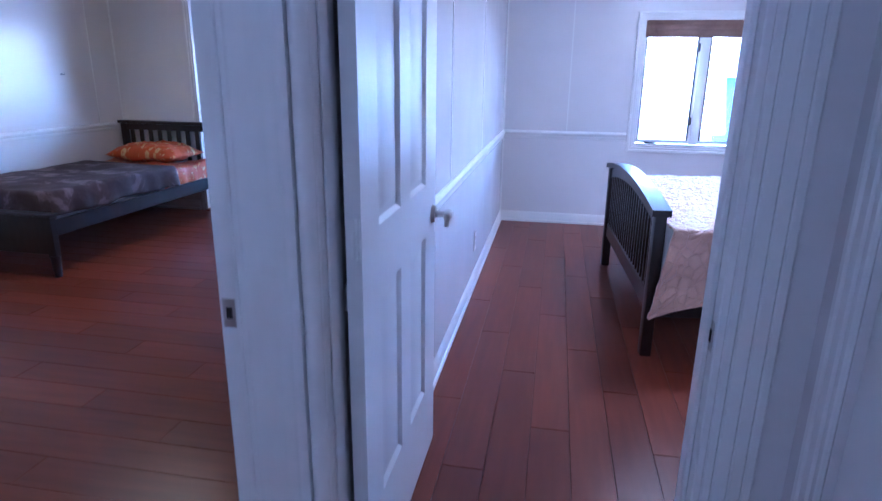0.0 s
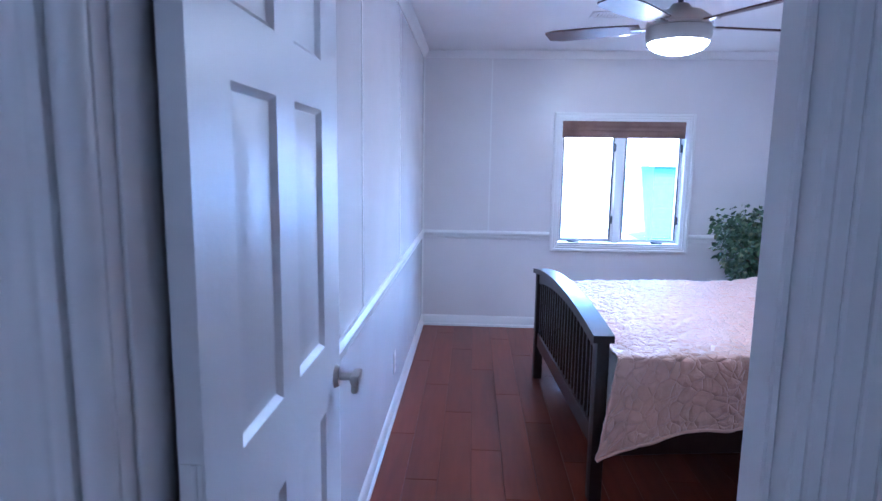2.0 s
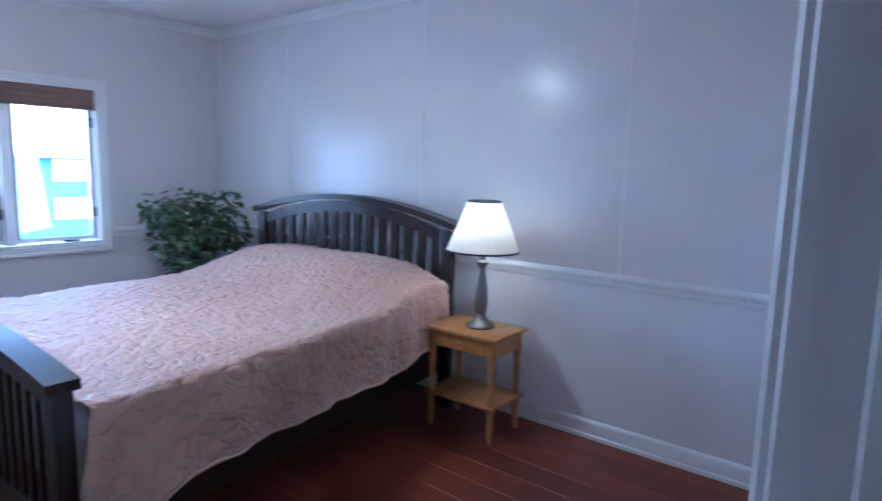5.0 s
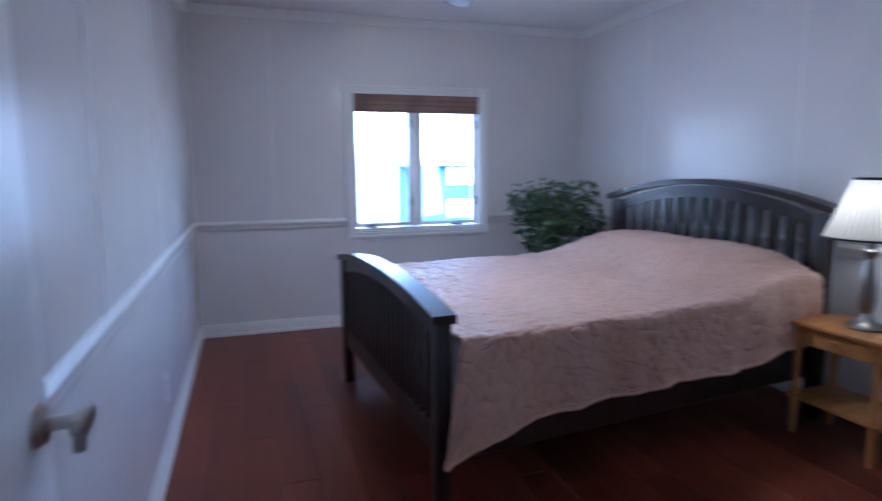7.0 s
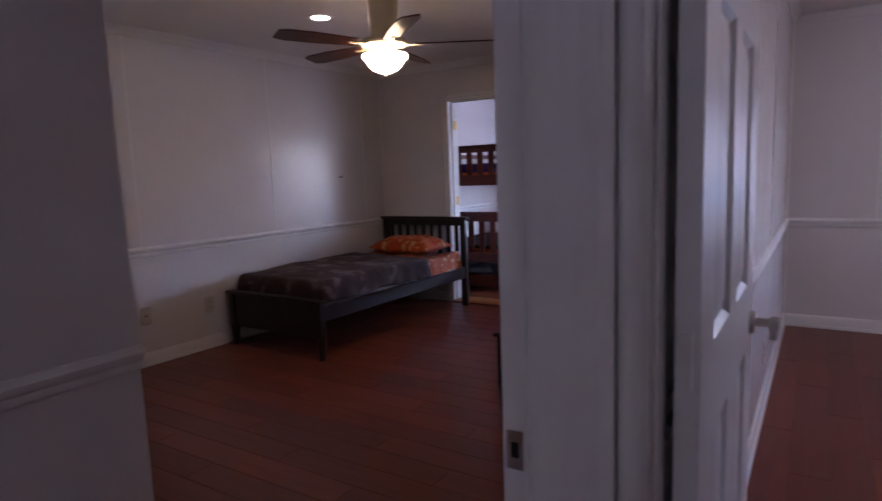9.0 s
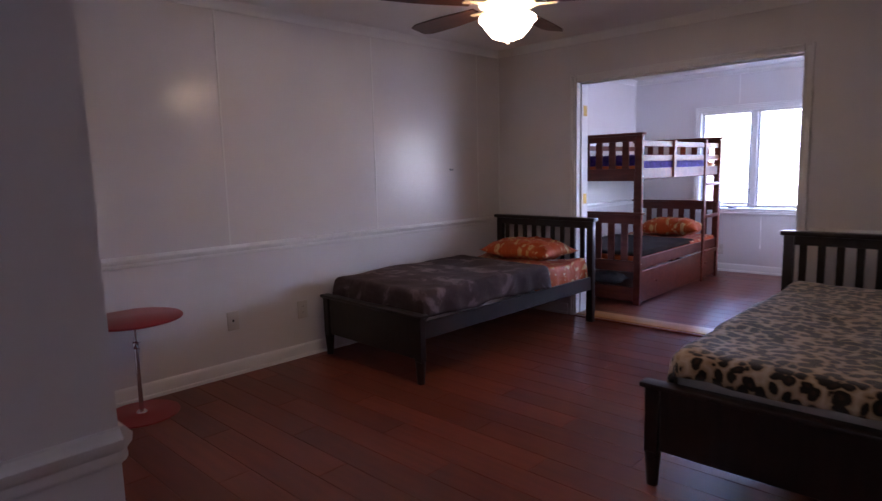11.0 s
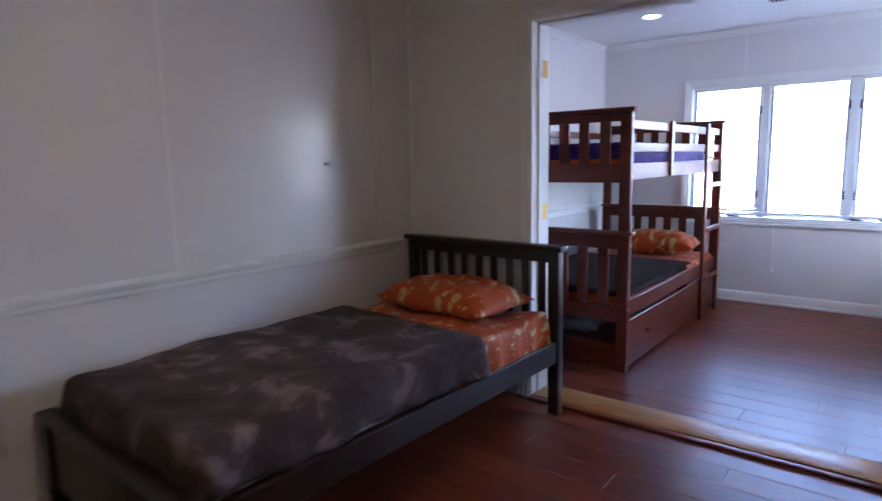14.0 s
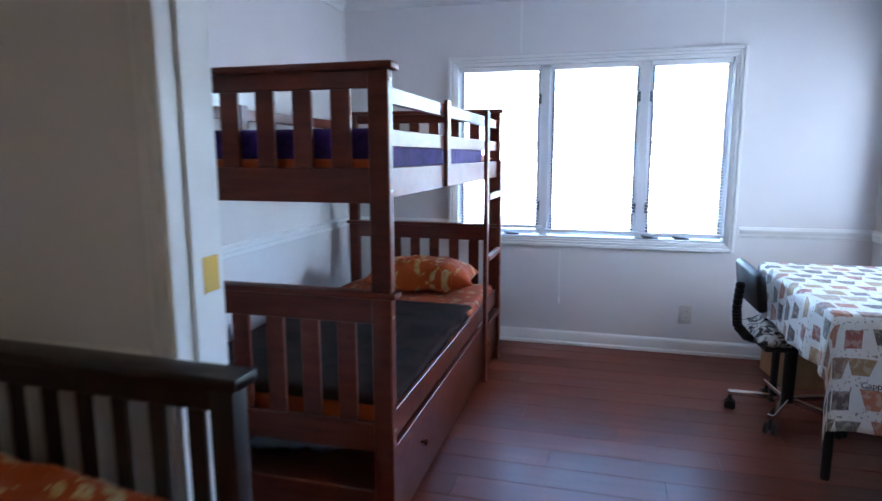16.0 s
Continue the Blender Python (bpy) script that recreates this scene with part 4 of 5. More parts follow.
def coverlet():
    bm = cloth(0.06, BL - 0.05, -BW / 2 + 0.01, BW / 2 - 0.01, 0.675, (0.0, 0.0, 0.335, 0.50), 0.0125, 0.045, 0.02, 0.008, 2.0, bed_rise, 0.14)
    for v in bm.verts:
        # the corner by the footboard hangs lower and swings out
        if v.co.z < 0.65 and v.co.y < 0:
            k = max(0, 1 - (v.co.x - 0.07) / 0.42)
            drop = (0.67 - v.co.z) / 0.33
            v.co.z -= 0.14 * k ** 1.5 * drop
            v.co.x -= 0.09 * k * drop
            v.co.y -= 0.02 * k * drop
            v.co.z -= 0.035 * drop * min(1, max(0, v.co.x - 1.0) / 0.9)
    racked(bm)
    uvl = bm.loops.layers.uv.active
    bm.normal_update()
    lift = []
    for v in bm.verts:
        u, w = v.link_loops[0][uvl].uv
        u, w = u + 0.03 * noise.noise((u * 6, w * 6, 2.0)), w + 0.03 * noise.noise((u * 6, w * 6, 7.0))
        d = noise.voronoi((u * 11, w * 19, 0.5))[0]
        lift.append(v.normal * (0.0115 * (1 - math.exp(-4.5 * (d[1] - d[0]))) + 0.003 * noise.noise((u * 34, w * 34, 1.0))))
    for v, k in zip(bm.verts, lift):
        v.co += k
    bm.verts.ensure_lookup_table()
    hem = bmesh.new()
    count = sum(1 for v in bm.verts if abs(v.link_loops[0][uvl].uv[1] - bm.verts[0].link_loops[0][uvl].uv[1]) < 1e-5)
    spine = [bm.verts[i].co.copy() for i in range(0, count, 2)]
    rings = []
    for i, p in enumerate(spine):
        d = (spine[min(i + 1, len(spine) - 1)] - spine[max(i - 1, 0)]).normalized()
        a = d.cross(Vector((0, 0, 1))).normalized()
        b = a.cross(d)
        rings.append([hem.verts.new(p + 0.0075 * (a * math.cos(k * math.pi / 4) + b * math.sin(k * math.pi / 4))) for k in range(8)])
    for p, q in zip(rings, rings[1:]):
        for k in range(8):
            hem.faces.new((p[k], p[(k + 1) % 8], q[(k + 1) % 8], q[k]))
    hem.faces.new(rings[0][::-1]), hem.faces.new(rings[-1])
    c = thing("coverlet", BED, "blush pink quilted coverlet spread over the bed and pillows", "bedspread", "", TURN_B)
    thick(part("cloth", bm, QUILT, c, smooth=180), 0.012)
    part("hem", hem, QUILT, c, "stitched blush hem binding", 60)


coverlet()


# nightstand
def nightstand():
    n = thing("nightstand", (3.812, 3.667, 0), "honey pine nightstand with a drawer and a low shelf", "nightstand", "", 1.5)
    w, d = 0.148, 0.213
    part("top", box_bm(-w - 0.015, w + 0.015, -d - 0.015, d + 0.015, 0.53, 0.552, 0.008, 2), PINE, n)
    for sx in (-1, 1):
        for sy in (-1, 1):
            x, y = sx * (w - 0.025), sy * (d - 0.025)
            bm = lathe(bmesh.new(), ((0.011, 0.0), (0.016, 0.03), (0.017, 0.13), (0.02, 0.14), (0.02, 0.22), (0.015, 0.235), (0.018, 0.35), (0.02, 0.42), (0.02, 0.53)), 12, (x, y))
            part("leg", bm, PINE, n)
    part("apron_back", box_bm(w - 0.03, w - 0.016, -d + 0.03, d - 0.03, 0.44, 0.53, 0.002), PINE, n)
    for sy in (-1, 1):
        part("apron_side", box_bm(-w + 0.03, w - 0.03, sy * (d - 0.022) - 0.007, sy * (d - 0.022) + 0.007, 0.44, 0.53, 0.002), PINE, n)
    dr = part("drawer", box_bm(-w + 0.012, -w + 0.03, -d + 0.04, d - 0.04, 0.445, 0.526, 0.003), PINE, n)
    part("knob", lathe(bmesh.new(), ((0.006, 0), (0.006, 0.012), (0.013, 0.018), (0.013, 0.026), (0.004, 0.03)), 14), PINE, dr).matrix_basis = pose(-w + 0.013, 0, 0.486, 0, -90)
    part("shelf", box_bm(-w - 0.005, w + 0.005, -d - 0.005, d + 0.005, 0.178, 0.196, 0.005, 2), PINE, n)


nightstand()


def table_lamp(x, y, z):
    t = thing("table_lamp", (x, y, z), "lit table lamp with pewter baluster base and pleated cream shade", "lamp")
    prof = ((0.075, 0), (0.078, 0.008), (0.07, 0.02), (0.045, 0.03), (0.03, 0.05), (0.024, 0.07), (0.03, 0.085), (0.036, 0.13), (0.032, 0.19), (0.022, 0.26), (0.014, 0.31), (0.026, 0.325), (0.03, 0.345), (0.016, 0.355), (0.012, 0.40))
    part("base", lathe(bmesh.new(), prof, 28), PEWTER, t, "pewter-coloured baluster base")
    bm = bmesh.new()
    n = 96
    rings = []
    for r, h in ((0.185, 0.40), (0.083, 0.655)):
        rings.append([bm.verts.new(((r + (0.004 if i % 2 else -0.002)) * math.cos(2 * math.pi * i / n), (r + (0.004 if i % 2 else -0.002)) * math.sin(2 * math.pi * i / n), h)) for i in range(n)])
    for i in range(n):
        bm.faces.new((rings[0][i], rings[0][(i + 1) % n], rings[1][(i + 1) % n], rings[1][i]))
    sh = part("shade", bm, SHADECLOTH, t, "pleated cream cloth shade", 10)
    for r, h in ((0.187, 0.398), (0.085, 0.652)):
        part("piping", lathe(bmesh.new(), ((r - 0.002, h), (r + 0.004, h), (r + 0.004, h + 0.009), (r - 0.002, h + 0.009)), 40, (0, 0), True), BLACKP, sh, "dark piping")
    part("harp", rod(bmesh.new(), (0, 0, 0.40), (0, 0, 0.66), 0.004, 8), NICKEL, t)
    bulb = lathe(bmesh.new(), ((0.012, 0.44), (0.02, 0.46), (0.03, 0.50), (0.028, 0.525), (0.012, 0.545)), 16)
    part("bulb", bulb, glow("lit_bulb", (1.0, 0.88, 0.68), 0.3), t, "lit bulb")


table_lamp(3.82, 3.645, 0.552)
lamp("bedside_light", (3.82, 3.645, 1.09), 0.085, (1.0, 0.9, 0.75), 0.04)


def ficus(x, y):
    p = thing("potted_ficus", (x, y, 0), "bushy variegated ficus plant in a brown pot", "plant")
    part("pot", lathe(bmesh.new(), ((0.11, 0), (0.125, 0.02), (0.15, 0.24), (0.16, 0.25), (0.16, 0.28), (0.145, 0.28), (0.14, 0.25)), 28), TERRA, p, "brown pot")
    part("soil", lathe(bmesh.new(), ((0.142, 0.24), (0.142, 0.252), (0.02, 0.26)), 20), SOIL, p)
    rng = random.Random(5)
    bm = bmesh.new()
    tips = []
    for i in range(4):
        a = i * 1.7
        q = Vector((0.03 * math.cos(a), 0.03 * math.sin(a), 0.25))
        for k in range(4):
            nx = q + Vector((0.035 * math.cos(a + k), 0.035 * math.sin(a + k), 0.12))
            rod(bm, q, nx, 0.011 - 0.002 * k, 7, 0.009 - 0.002 * k)
            q = nx
        for k in range(7):
            b = rng.uniform(0, 6.3)
            e = q + Vector((math.cos(b) * rng.uniform(0.1, 0.28), math.sin(b) * rng.uniform(0.1, 0.28), rng.uniform(-0.12, 0.30)))
            rod(bm, q, e, 0.005, 5, 0.002)
            tips.append((q, e))
    part("trunk", bm, BARK, p)
    verts, faces = [], []
    blobs = [(Vector((rng.gauss(0, 0.15), rng.gauss(0, 0.15), rng.uniform(0.58, 1.08))), rng.uniform(0.09, 0.14)) for _ in range(40)]
    for c, r in blobs:
        c = Vector((max(-0.25, min(0.25, c.x)), max(-0.25, min(0.25, c.y)), c.z))
        for _ in range(48):
            d = Vector((rng.gauss(0, 1), rng.gauss(0, 1), rng.gauss(0, 1))).normalized()
            o = c + d * r * rng.uniform(0.5, 1.05)
            L, W = rng.uniform(0.035, 0.062), rng.uniform(0.014, 0.023)
            droop = Vector((d.x, d.y, d.z * 0.5 - 0.55)).normalized()
            side = droop.cross(Vector((rng.gauss(0, 1), rng.gauss(0, 1), rng.gauss(0, 1)))).normalized()
            up = side.cross(droop)
            i = len(verts)
            verts += [o, o + droop * L * 0.5 + side * W + up * 0.006, o + droop * L, o + droop * L * 0.5 - side * W + up * 0.006, o + droop * L * 0.5 - up * 0.003]
            faces += [(i, i + 1, i + 4), (i + 1, i + 2, i + 4), (i + 2, i + 3, i + 4), (i + 3, i, i + 4)]
    me = bpy.data.meshes.new("foliage")
    me.from_pydata(verts, [], faces)
    me.materials.append(LEAF)
    fo = new("foliage", me)
    fo.parent = p
    tagged(fo, "dense small green leaves", kind="stuff")


ficus(3.58, 6.02)


def ceiling_fan(name, place, label, blades, radius, turn0, tint, globe, bottom, kind):
    """A fan hung from the ceiling; bottom is the height of the glass above the floor."""
    f = thing(name, (place[0], place[1], CEILZ), label, "ceiling fan")
    b = bottom - CEILZ
    if kind == "modern":
        part("canopy", lathe(bmesh.new(), ((0.03, -0.055), (0.06, -0.04), (0.065, 0.0)), 28), NICKEL, f)
        part("downrod", rod(bmesh.new(), (0, 0, -0.05), (0, 0, b + 0.24), 0.013, 14), BLACKP, f)
        part("motor", lathe(bmesh.new(), ((0.148, b + 0.055), (0.16, b + 0.075), (0.162, b + 0.125), (0.156, b + 0.13), (0.156, b + 0.136), (0.162, b + 0.142), (0.15, b + 0.175), (0.11, b + 0.205), (0.06, b + 0.22), (0.04, b + 0.245)), 40), NICKEL, f)
        part("globe", lathe(bmesh.new(), ((0.02, b), (0.07, b + 0.006), (0.12, b + 0.024), (0.143, b + 0.045), (0.147, b + 0.056)), 36), globe, f, "lit white glass bowl", 60)
        zb = b + 0.135
    else:
        part("canopy", lathe(bmesh.new(), ((0.075, b + 0.20), (0.09, b + 0.30), (0.095, 0.0)), 32), CREAM, f)
        part("motor", lathe(bmesh.new(), ((0.05, b + 0.145), (0.075, b + 0.155), (0.14, b + 0.165), (0.145, b + 0.18), (0.13, b + 0.20), (0.07, b + 0.22)), 36), CREAM, f, "cream motor housing")
        for i in range(20):
            a = 2 * math.pi * i / 20
            o = part("rib", box_bm(0.08, 0.138, -0.004, 0.004, -0.004, 0.004), CREAM, f)
            o.matrix_basis = pose(0, 0, b + 0.20, 0, 12, math.degrees(a))
        part("neck", lathe(bmesh.new(), ((0.03, b + 0.10), (0.055, b + 0.115), (0.05, b + 0.15)), 24), CREAM, f)
        part("globe", lathe(bmesh.new(), ((0.012, b), (0.04, b + 0.004), (0.075, b + 0.018), (0.105, b + 0.05), (0.125, b + 0.08), (0.142, b + 0.095), (0.138, b + 0.112), (0.06, b + 0.115)), 36), globe, f, "lit scalloped glass bowl", 60)
        part("finial", lathe(bmesh.new(), ((0.003, b - 0.022), (0.009, b - 0.014), (0.006, b - 0.006), (0.012, b + 0.002)), 14), NICKEL, f)
        part("pull_chain", rod(bmesh.new(), (0.1, -0.06, b + 0.02), (0.1, -0.06, b + 0.14), 0.002, 6), NICKEL, f)
        zb = b + 0.165
    for i in range(blades):
        a = turn0 + 360 * i / blades
        arm = part("blade_arm", box_bm(0.10, 0.24, -0.018, 0.018, -0.004, 0.004, 0.003), NICKEL if kind == "modern" else CREAM, f)
        arm.matrix_basis = pose(0, 0, zb, 0, 0, a)
        bm = bmesh.new()
        n = 10
        top, low = [], []
        for k in range(2 * n):
            if k < n:
                x, s = 0.19 + (radius - 0.19) * k / (n - 1), 1
            else:
                x, s = 0.19 + (radius - 0.19) * (2 * n - 1 - k) / (n - 1), -1
            w = 0.048 + 0.02 * min(1, (x - 0.19) / 0.25)
            if x > radius - 0.03:
                w *= 0.72
            top.append(bm.verts.new((x, s * w, 0.004))), low.append(bm.verts.new((x, s * w, -0.004)))
        bm.faces.new(top), bm.faces.new(low[::-1])
        for k in range(2 * n):
            j = (k + 1) % (2 * n)
            bm.faces.new((low[k], low[j], top[j], top[k]))
        bl = part("blade", bm, tint, f)
        bl.matrix_basis = pose(0, 0, zb + 0.006, 0, 0, a) @ pose(0, 0, 0, 11)
    return f


ceiling_fan("ceiling_fan", (2.33, 4.425), "nickel ceiling fan with dark walnut blades and lit bowl", 5, 0.69, 11, BLADE, GLOBE_COOL, 2.04, "modern")
ceiling_fan("ceiling_fan", (-1.20, 4.03), "cream ceiling fan with brown blades and warm lit bowl", 5, 0.68, 31, BLADE, GLOBE_WARM, 1.95, "classic")


def downlight(x, y):
    d = thing("recessed_light", (x, y, CEILZ), "lit round recessed ceiling light with white trim", "ceiling light", "recessed lights")
    part("trim_ring", lathe(bmesh.new(), ((0.062, -0.004), (0.085, -0.006), (0.09, 0.0), (0.062, 0.001)), 32, (0, 0), True), WHITEP, d)
    part("lens", lathe(bmesh.new(), ((0.06, -0.003), (0.06, -0.0015), (0.01, -0.001)), 28), DOWNLIGHT, d)


# the last one, in the hall, is unseen and added to go with the fill lamp
for p in ((2.36, 5.80), (-1.86, 4.19), (-2.22, 8.29), (0.7, -0.5)):
    downlight(*p)


def ceiling_vent(x, y, w, d):
    v = thing("ceiling_vent", (x, y, CEILZ), "white slatted air vent in the ceiling", "vent", "ceiling vents")
    # flat dark sheet in place of the shade up the duct
    part("backing", box_bm(-w / 2, w / 2, -d / 2, d / 2, -0.003, 0.0), HOLE_SHADE, v)
    bm = bmesh.new()
    for a in ((-w / 2 - 0.02, w / 2 + 0.02, -d / 2 - 0.02, -d / 2), (-w / 2 - 0.02, w / 2 + 0.02, d / 2, d / 2 + 0.02), (-w / 2 - 0.02, -w / 2, -d / 2, d / 2), (w / 2, w / 2 + 0.02, -d / 2, d / 2)):
        box(bm, *a, -0.008, 0.0)
    part("frame", bm, WHITEP, v)
    n = round(w / 0.022)
    for i in range(n):
        o = part("slat", box_bm(-0.007, 0.007, -d / 2, d / 2, -0.001, 0.001), WHITEP, v)
        o.matrix_basis = pose(-w / 2 + (i + 0.5) * w / n, 0, -0.007, 0, 30)


# added fill: the hall's own light source is unseen, its kind and place assumed
hall_light = lamp("hall_fill_light", (0.7, -0.5, CEILZ - 0.05), 0.25, (0.92, 0.95, 1.0), 0.08)
ceiling_vent(2.2, 5.22, 0.30, 0.12)
ceiling_vent(-1.25, 8.40, 0.34, 0.12)


def outlet(x, y, z, turn, switch=False):
    o = thing("wall_outlet", (x, y, z), "ivory wall plate with two sockets" if not switch else "ivory wall plate with one small jack", "outlet", "wall plates", turn)
    pl = part("plate", box_bm(-0.041, 0.041, -0.006, 0.0, -0.064, 0.064, 0.003, 2), IVORY, o)
    if switch:
        part("jack", rod(bmesh.new(), (0, -0.0065, 0), (0, -0.004, 0), 0.008, 12), HOLE_SHADE, pl)
    else:
        for s in (-0.02, 0.02):
            f = part("socket", box_bm(-0.016, 0.016, -0.008, -0.005, s - 0.014, s + 0.014, 0.003), IVORY, pl)
            for sx in (-0.006, 0.006):
                part("slot", box_bm(sx - 0.0012, sx + 0.0012, -0.0085, -0.0078, s - 0.002, s + 0.007), HOLE_SHADE, pl)


outlet(*on_west(3.44), 0.37, 90, True)
outlet(*on_west(3.97), 0.35, 90)
outlet(BX0, 4.60, 0.30, 90)
outlet(-0.60, CY1, 0.27, 0)
outlet(-1.90, CY1, 0.27, 0)


# ---- middle room ----
def slat_bed(name, place, label, width, length, head_z, foot_z, turn=0.0):
    """A plain slatted bed: head at +y, foot at y = 0; local x centred."""
    b = thing(name, place, label, "bed", "", turn)
    h = width / 2
    for s in (-1, 1):
        x = s * (h - 0.03)
        part("head_post", box_bm(x - 0.03, x + 0.03, length - 0.05, length, 0, head_z - 0.03, 0.005, 2), ESPRESSO, b)
        bm = box_bm(x - 0.03, x + 0.03, 0.0, 0.05, 0.14, foot_z - 0.02, 0.004)
        rod(bm, (x, 0.025, 0.0), (x, 0.025, 0.15), 0.024, 12, 0.034)
        part("foot_post", bm, ESPRESSO, b)
        part("side_rail", box_bm(x - 0.012 + s * 0.01, x + 0.012 + s * 0.01, 0.05, length - 0.05, 0.285, 0.395, 0.004), ESPRESSO, b)
    part("head_cap", box_bm(-h - 0.02, h + 0.02, length - 0.065, length + 0.012, head_z - 0.03, head_z, 0.006, 2), ESPRESSO, b)
    part("head_rail", box_bm(-h + 0.06, h - 0.06, length - 0.037, length - 0.013, head_z - 0.09, head_z - 0.03, 0.003), ESPRESSO, b)
    part("head_rail_low", box_bm(-h + 0.06, h - 0.06, length - 0.037, length - 0.013, 0.30, 0.40, 0.003), ESPRESSO, b)
    n = 9
    for i in range(n):
        x = -h + 0.06 + (width - 0.12) * (i + 0.5) / n
        part("slat", box_bm(x - 0.021, x + 0.021, length - 0.032, length - 0.018, 0.40, head_z - 0.09, 0.002), ESPRESSO, b)
    part("footboard", box_bm(-h + 0.06, h - 0.06, 0.012, 0.036, 0.155, foot_z - 0.02, 0.004), ESPRESSO, b)
    part("foot_cap", box_bm(-h - 0.02, h + 0.02, -0.012, 0.062, foot_z - 0.022, foot_z, 0.006, 2), ESPRESSO, b)
    for i in range(8):
        y = 0.2 + i * (length - 0.4) / 7
        part("base_slat", box_bm(-h + 0.04, h - 0.04, y - 0.04, y + 0.04, 0.33, 0.345), PINE, b)
    return b


SX, SY, SW, SL, ST = -2.445, 4.09, 1.04, 2.06, -1.6
slat_bed("single_bed", (SX, SY, 0), "dark espresso single bed with a slatted headboard", SW, SL, 0.895, 0.445, ST)
m1 = thing("mattress", (SX, SY, 0), "single mattress covered in orange floral satin", "mattress", "", ST)
bm = cloth(-SW / 2 + 0.08, SW / 2 - 0.08, 1.25, SL - 0.09, 0.545, (0.14, 0.19, 0.0, 0.06), 0.014, 0.035, 0.03, 0.03, 4.0)
part("body", box_bm(-SW / 2 + 0.085, SW / 2 - 0.085, 0.11, SL - 0.075, 0.347, 0.528, 0.05, 4), CREAMSHEET, m1, smooth=60)
part("sheet", bm, ORANGE, m1, "orange floral satin sheet", 180)
bl1 = thing("blanket", (SX, SY, 0), "grey-brown velvet blanket tucked over the single bed", "blanket", "", ST)
thick(part("cloth", cloth(-SW / 2 + 0.08, SW / 2 - 0.08, 0.115, 1.42, 0.575, (0.18, 0.20, 0.19, 0.0), 0.025, 0.05, 0.02, 0.016, 9.0), VELVET, bl1, smooth=180), 0.012)
p1 = thing("pillow", (SX + 0.08, SY + 1.76, 0.548), "orange floral satin pillow", "pillow", "", -4)
part("cover", pillow(0.74, 0.46, 0.16, 1.0), ORANGE, p1, smooth=180)

# second bed in the middle room, under a leopard throw
LX, LY = 0.13, 3.86
slat_bed("single_bed", (LX, LY, 0), "dark espresso single bed under a leopard throw", 1.04, 2.08, 0.885, 0.445)
m2 = thing("mattress", (LX, LY, 0), "single mattress under a leopard throw", "mattress")
part("body", box_bm(-0.44, 0.44, 0.10, 2.01, 0.347, 0.53, 0.05, 4), CREAMSHEET, m2, smooth=60)
bl2 = thing("throw", (LX, LY, 0), "leopard print fleece throw over the bed", "blanket")
thick(part("cloth", cloth(-0.40, 0.455, 0.09, 1.95, 0.575, (0.19, 0.12, 0.13, 0.0), 0.025, 0.06, 0.02, 0.014, 14.0), LEOPARD, bl2, smooth=180), 0.014)


def side_table(x, y):
    t = thing("side_table", (x, y, 0), "round red side table on an adjustable chrome post", "table")
    part("base", lathe(bmesh.new(), ((0.196, 0), (0.20, 0.004), (0.20, 0.009), (0.05, 0.013), (0.02, 0.018)), 48), RED, t)
    part("socket", lathe(bmesh.new(), ((0.03, 0.016), (0.026, 0.024), (0.016, 0.03)), 20), CHROME, t)
    part("post", rod(bmesh.new(), (0, 0, 0.02), (0, 0, 0.40), 0.0125, 16), CHROME, t)
    part("inner_post", rod(bmesh.new(), (0, 0, 0.39), (0, 0, 0.548), 0.0095, 16), CHROME, t)
    bm = lathe(bmesh.new(), ((0.016, 0.385), (0.018, 0.39), (0.018, 0.42), (0.014, 0.425)), 18)
    rod(bm, (0.015, 0, 0.405), (0.075, -0.01, 0.400), 0.005, 10)
    rod(bm, (-0.015, 0.0, 0.41), (0.04, 0.01, 0.43), 0.004, 10)
    part("clamp", bm, CHROME, t, "chrome height clamp")
    part("top", lathe(bmesh.new(), ((0.25, 0.548), (0.256, 0.552), (0.256, 0.56), (0.25, 0.564)), 56), RED, t)


side_table(-2.84, 2.75)
nail = thing("wall_hook", (on_west(5.55)[0], 5.55, 1.33), "small grey metal hook on the wall", "hook")
bm = rod(bmesh.new(), (0, 0, 0), (0.005, 0, 0), 0.010, 14)
part("plate", bm, GREYBAG, nail)
bm = rod(bmesh.new(), (0.005, 0, 0), (0.03, 0, -0.006), 0.003, 8)
rod(bm, (0.029, 0, -0.007), (0.033, 0, 0.012), 0.003, 8)
part("peg", bm, GREYBAG, nail)


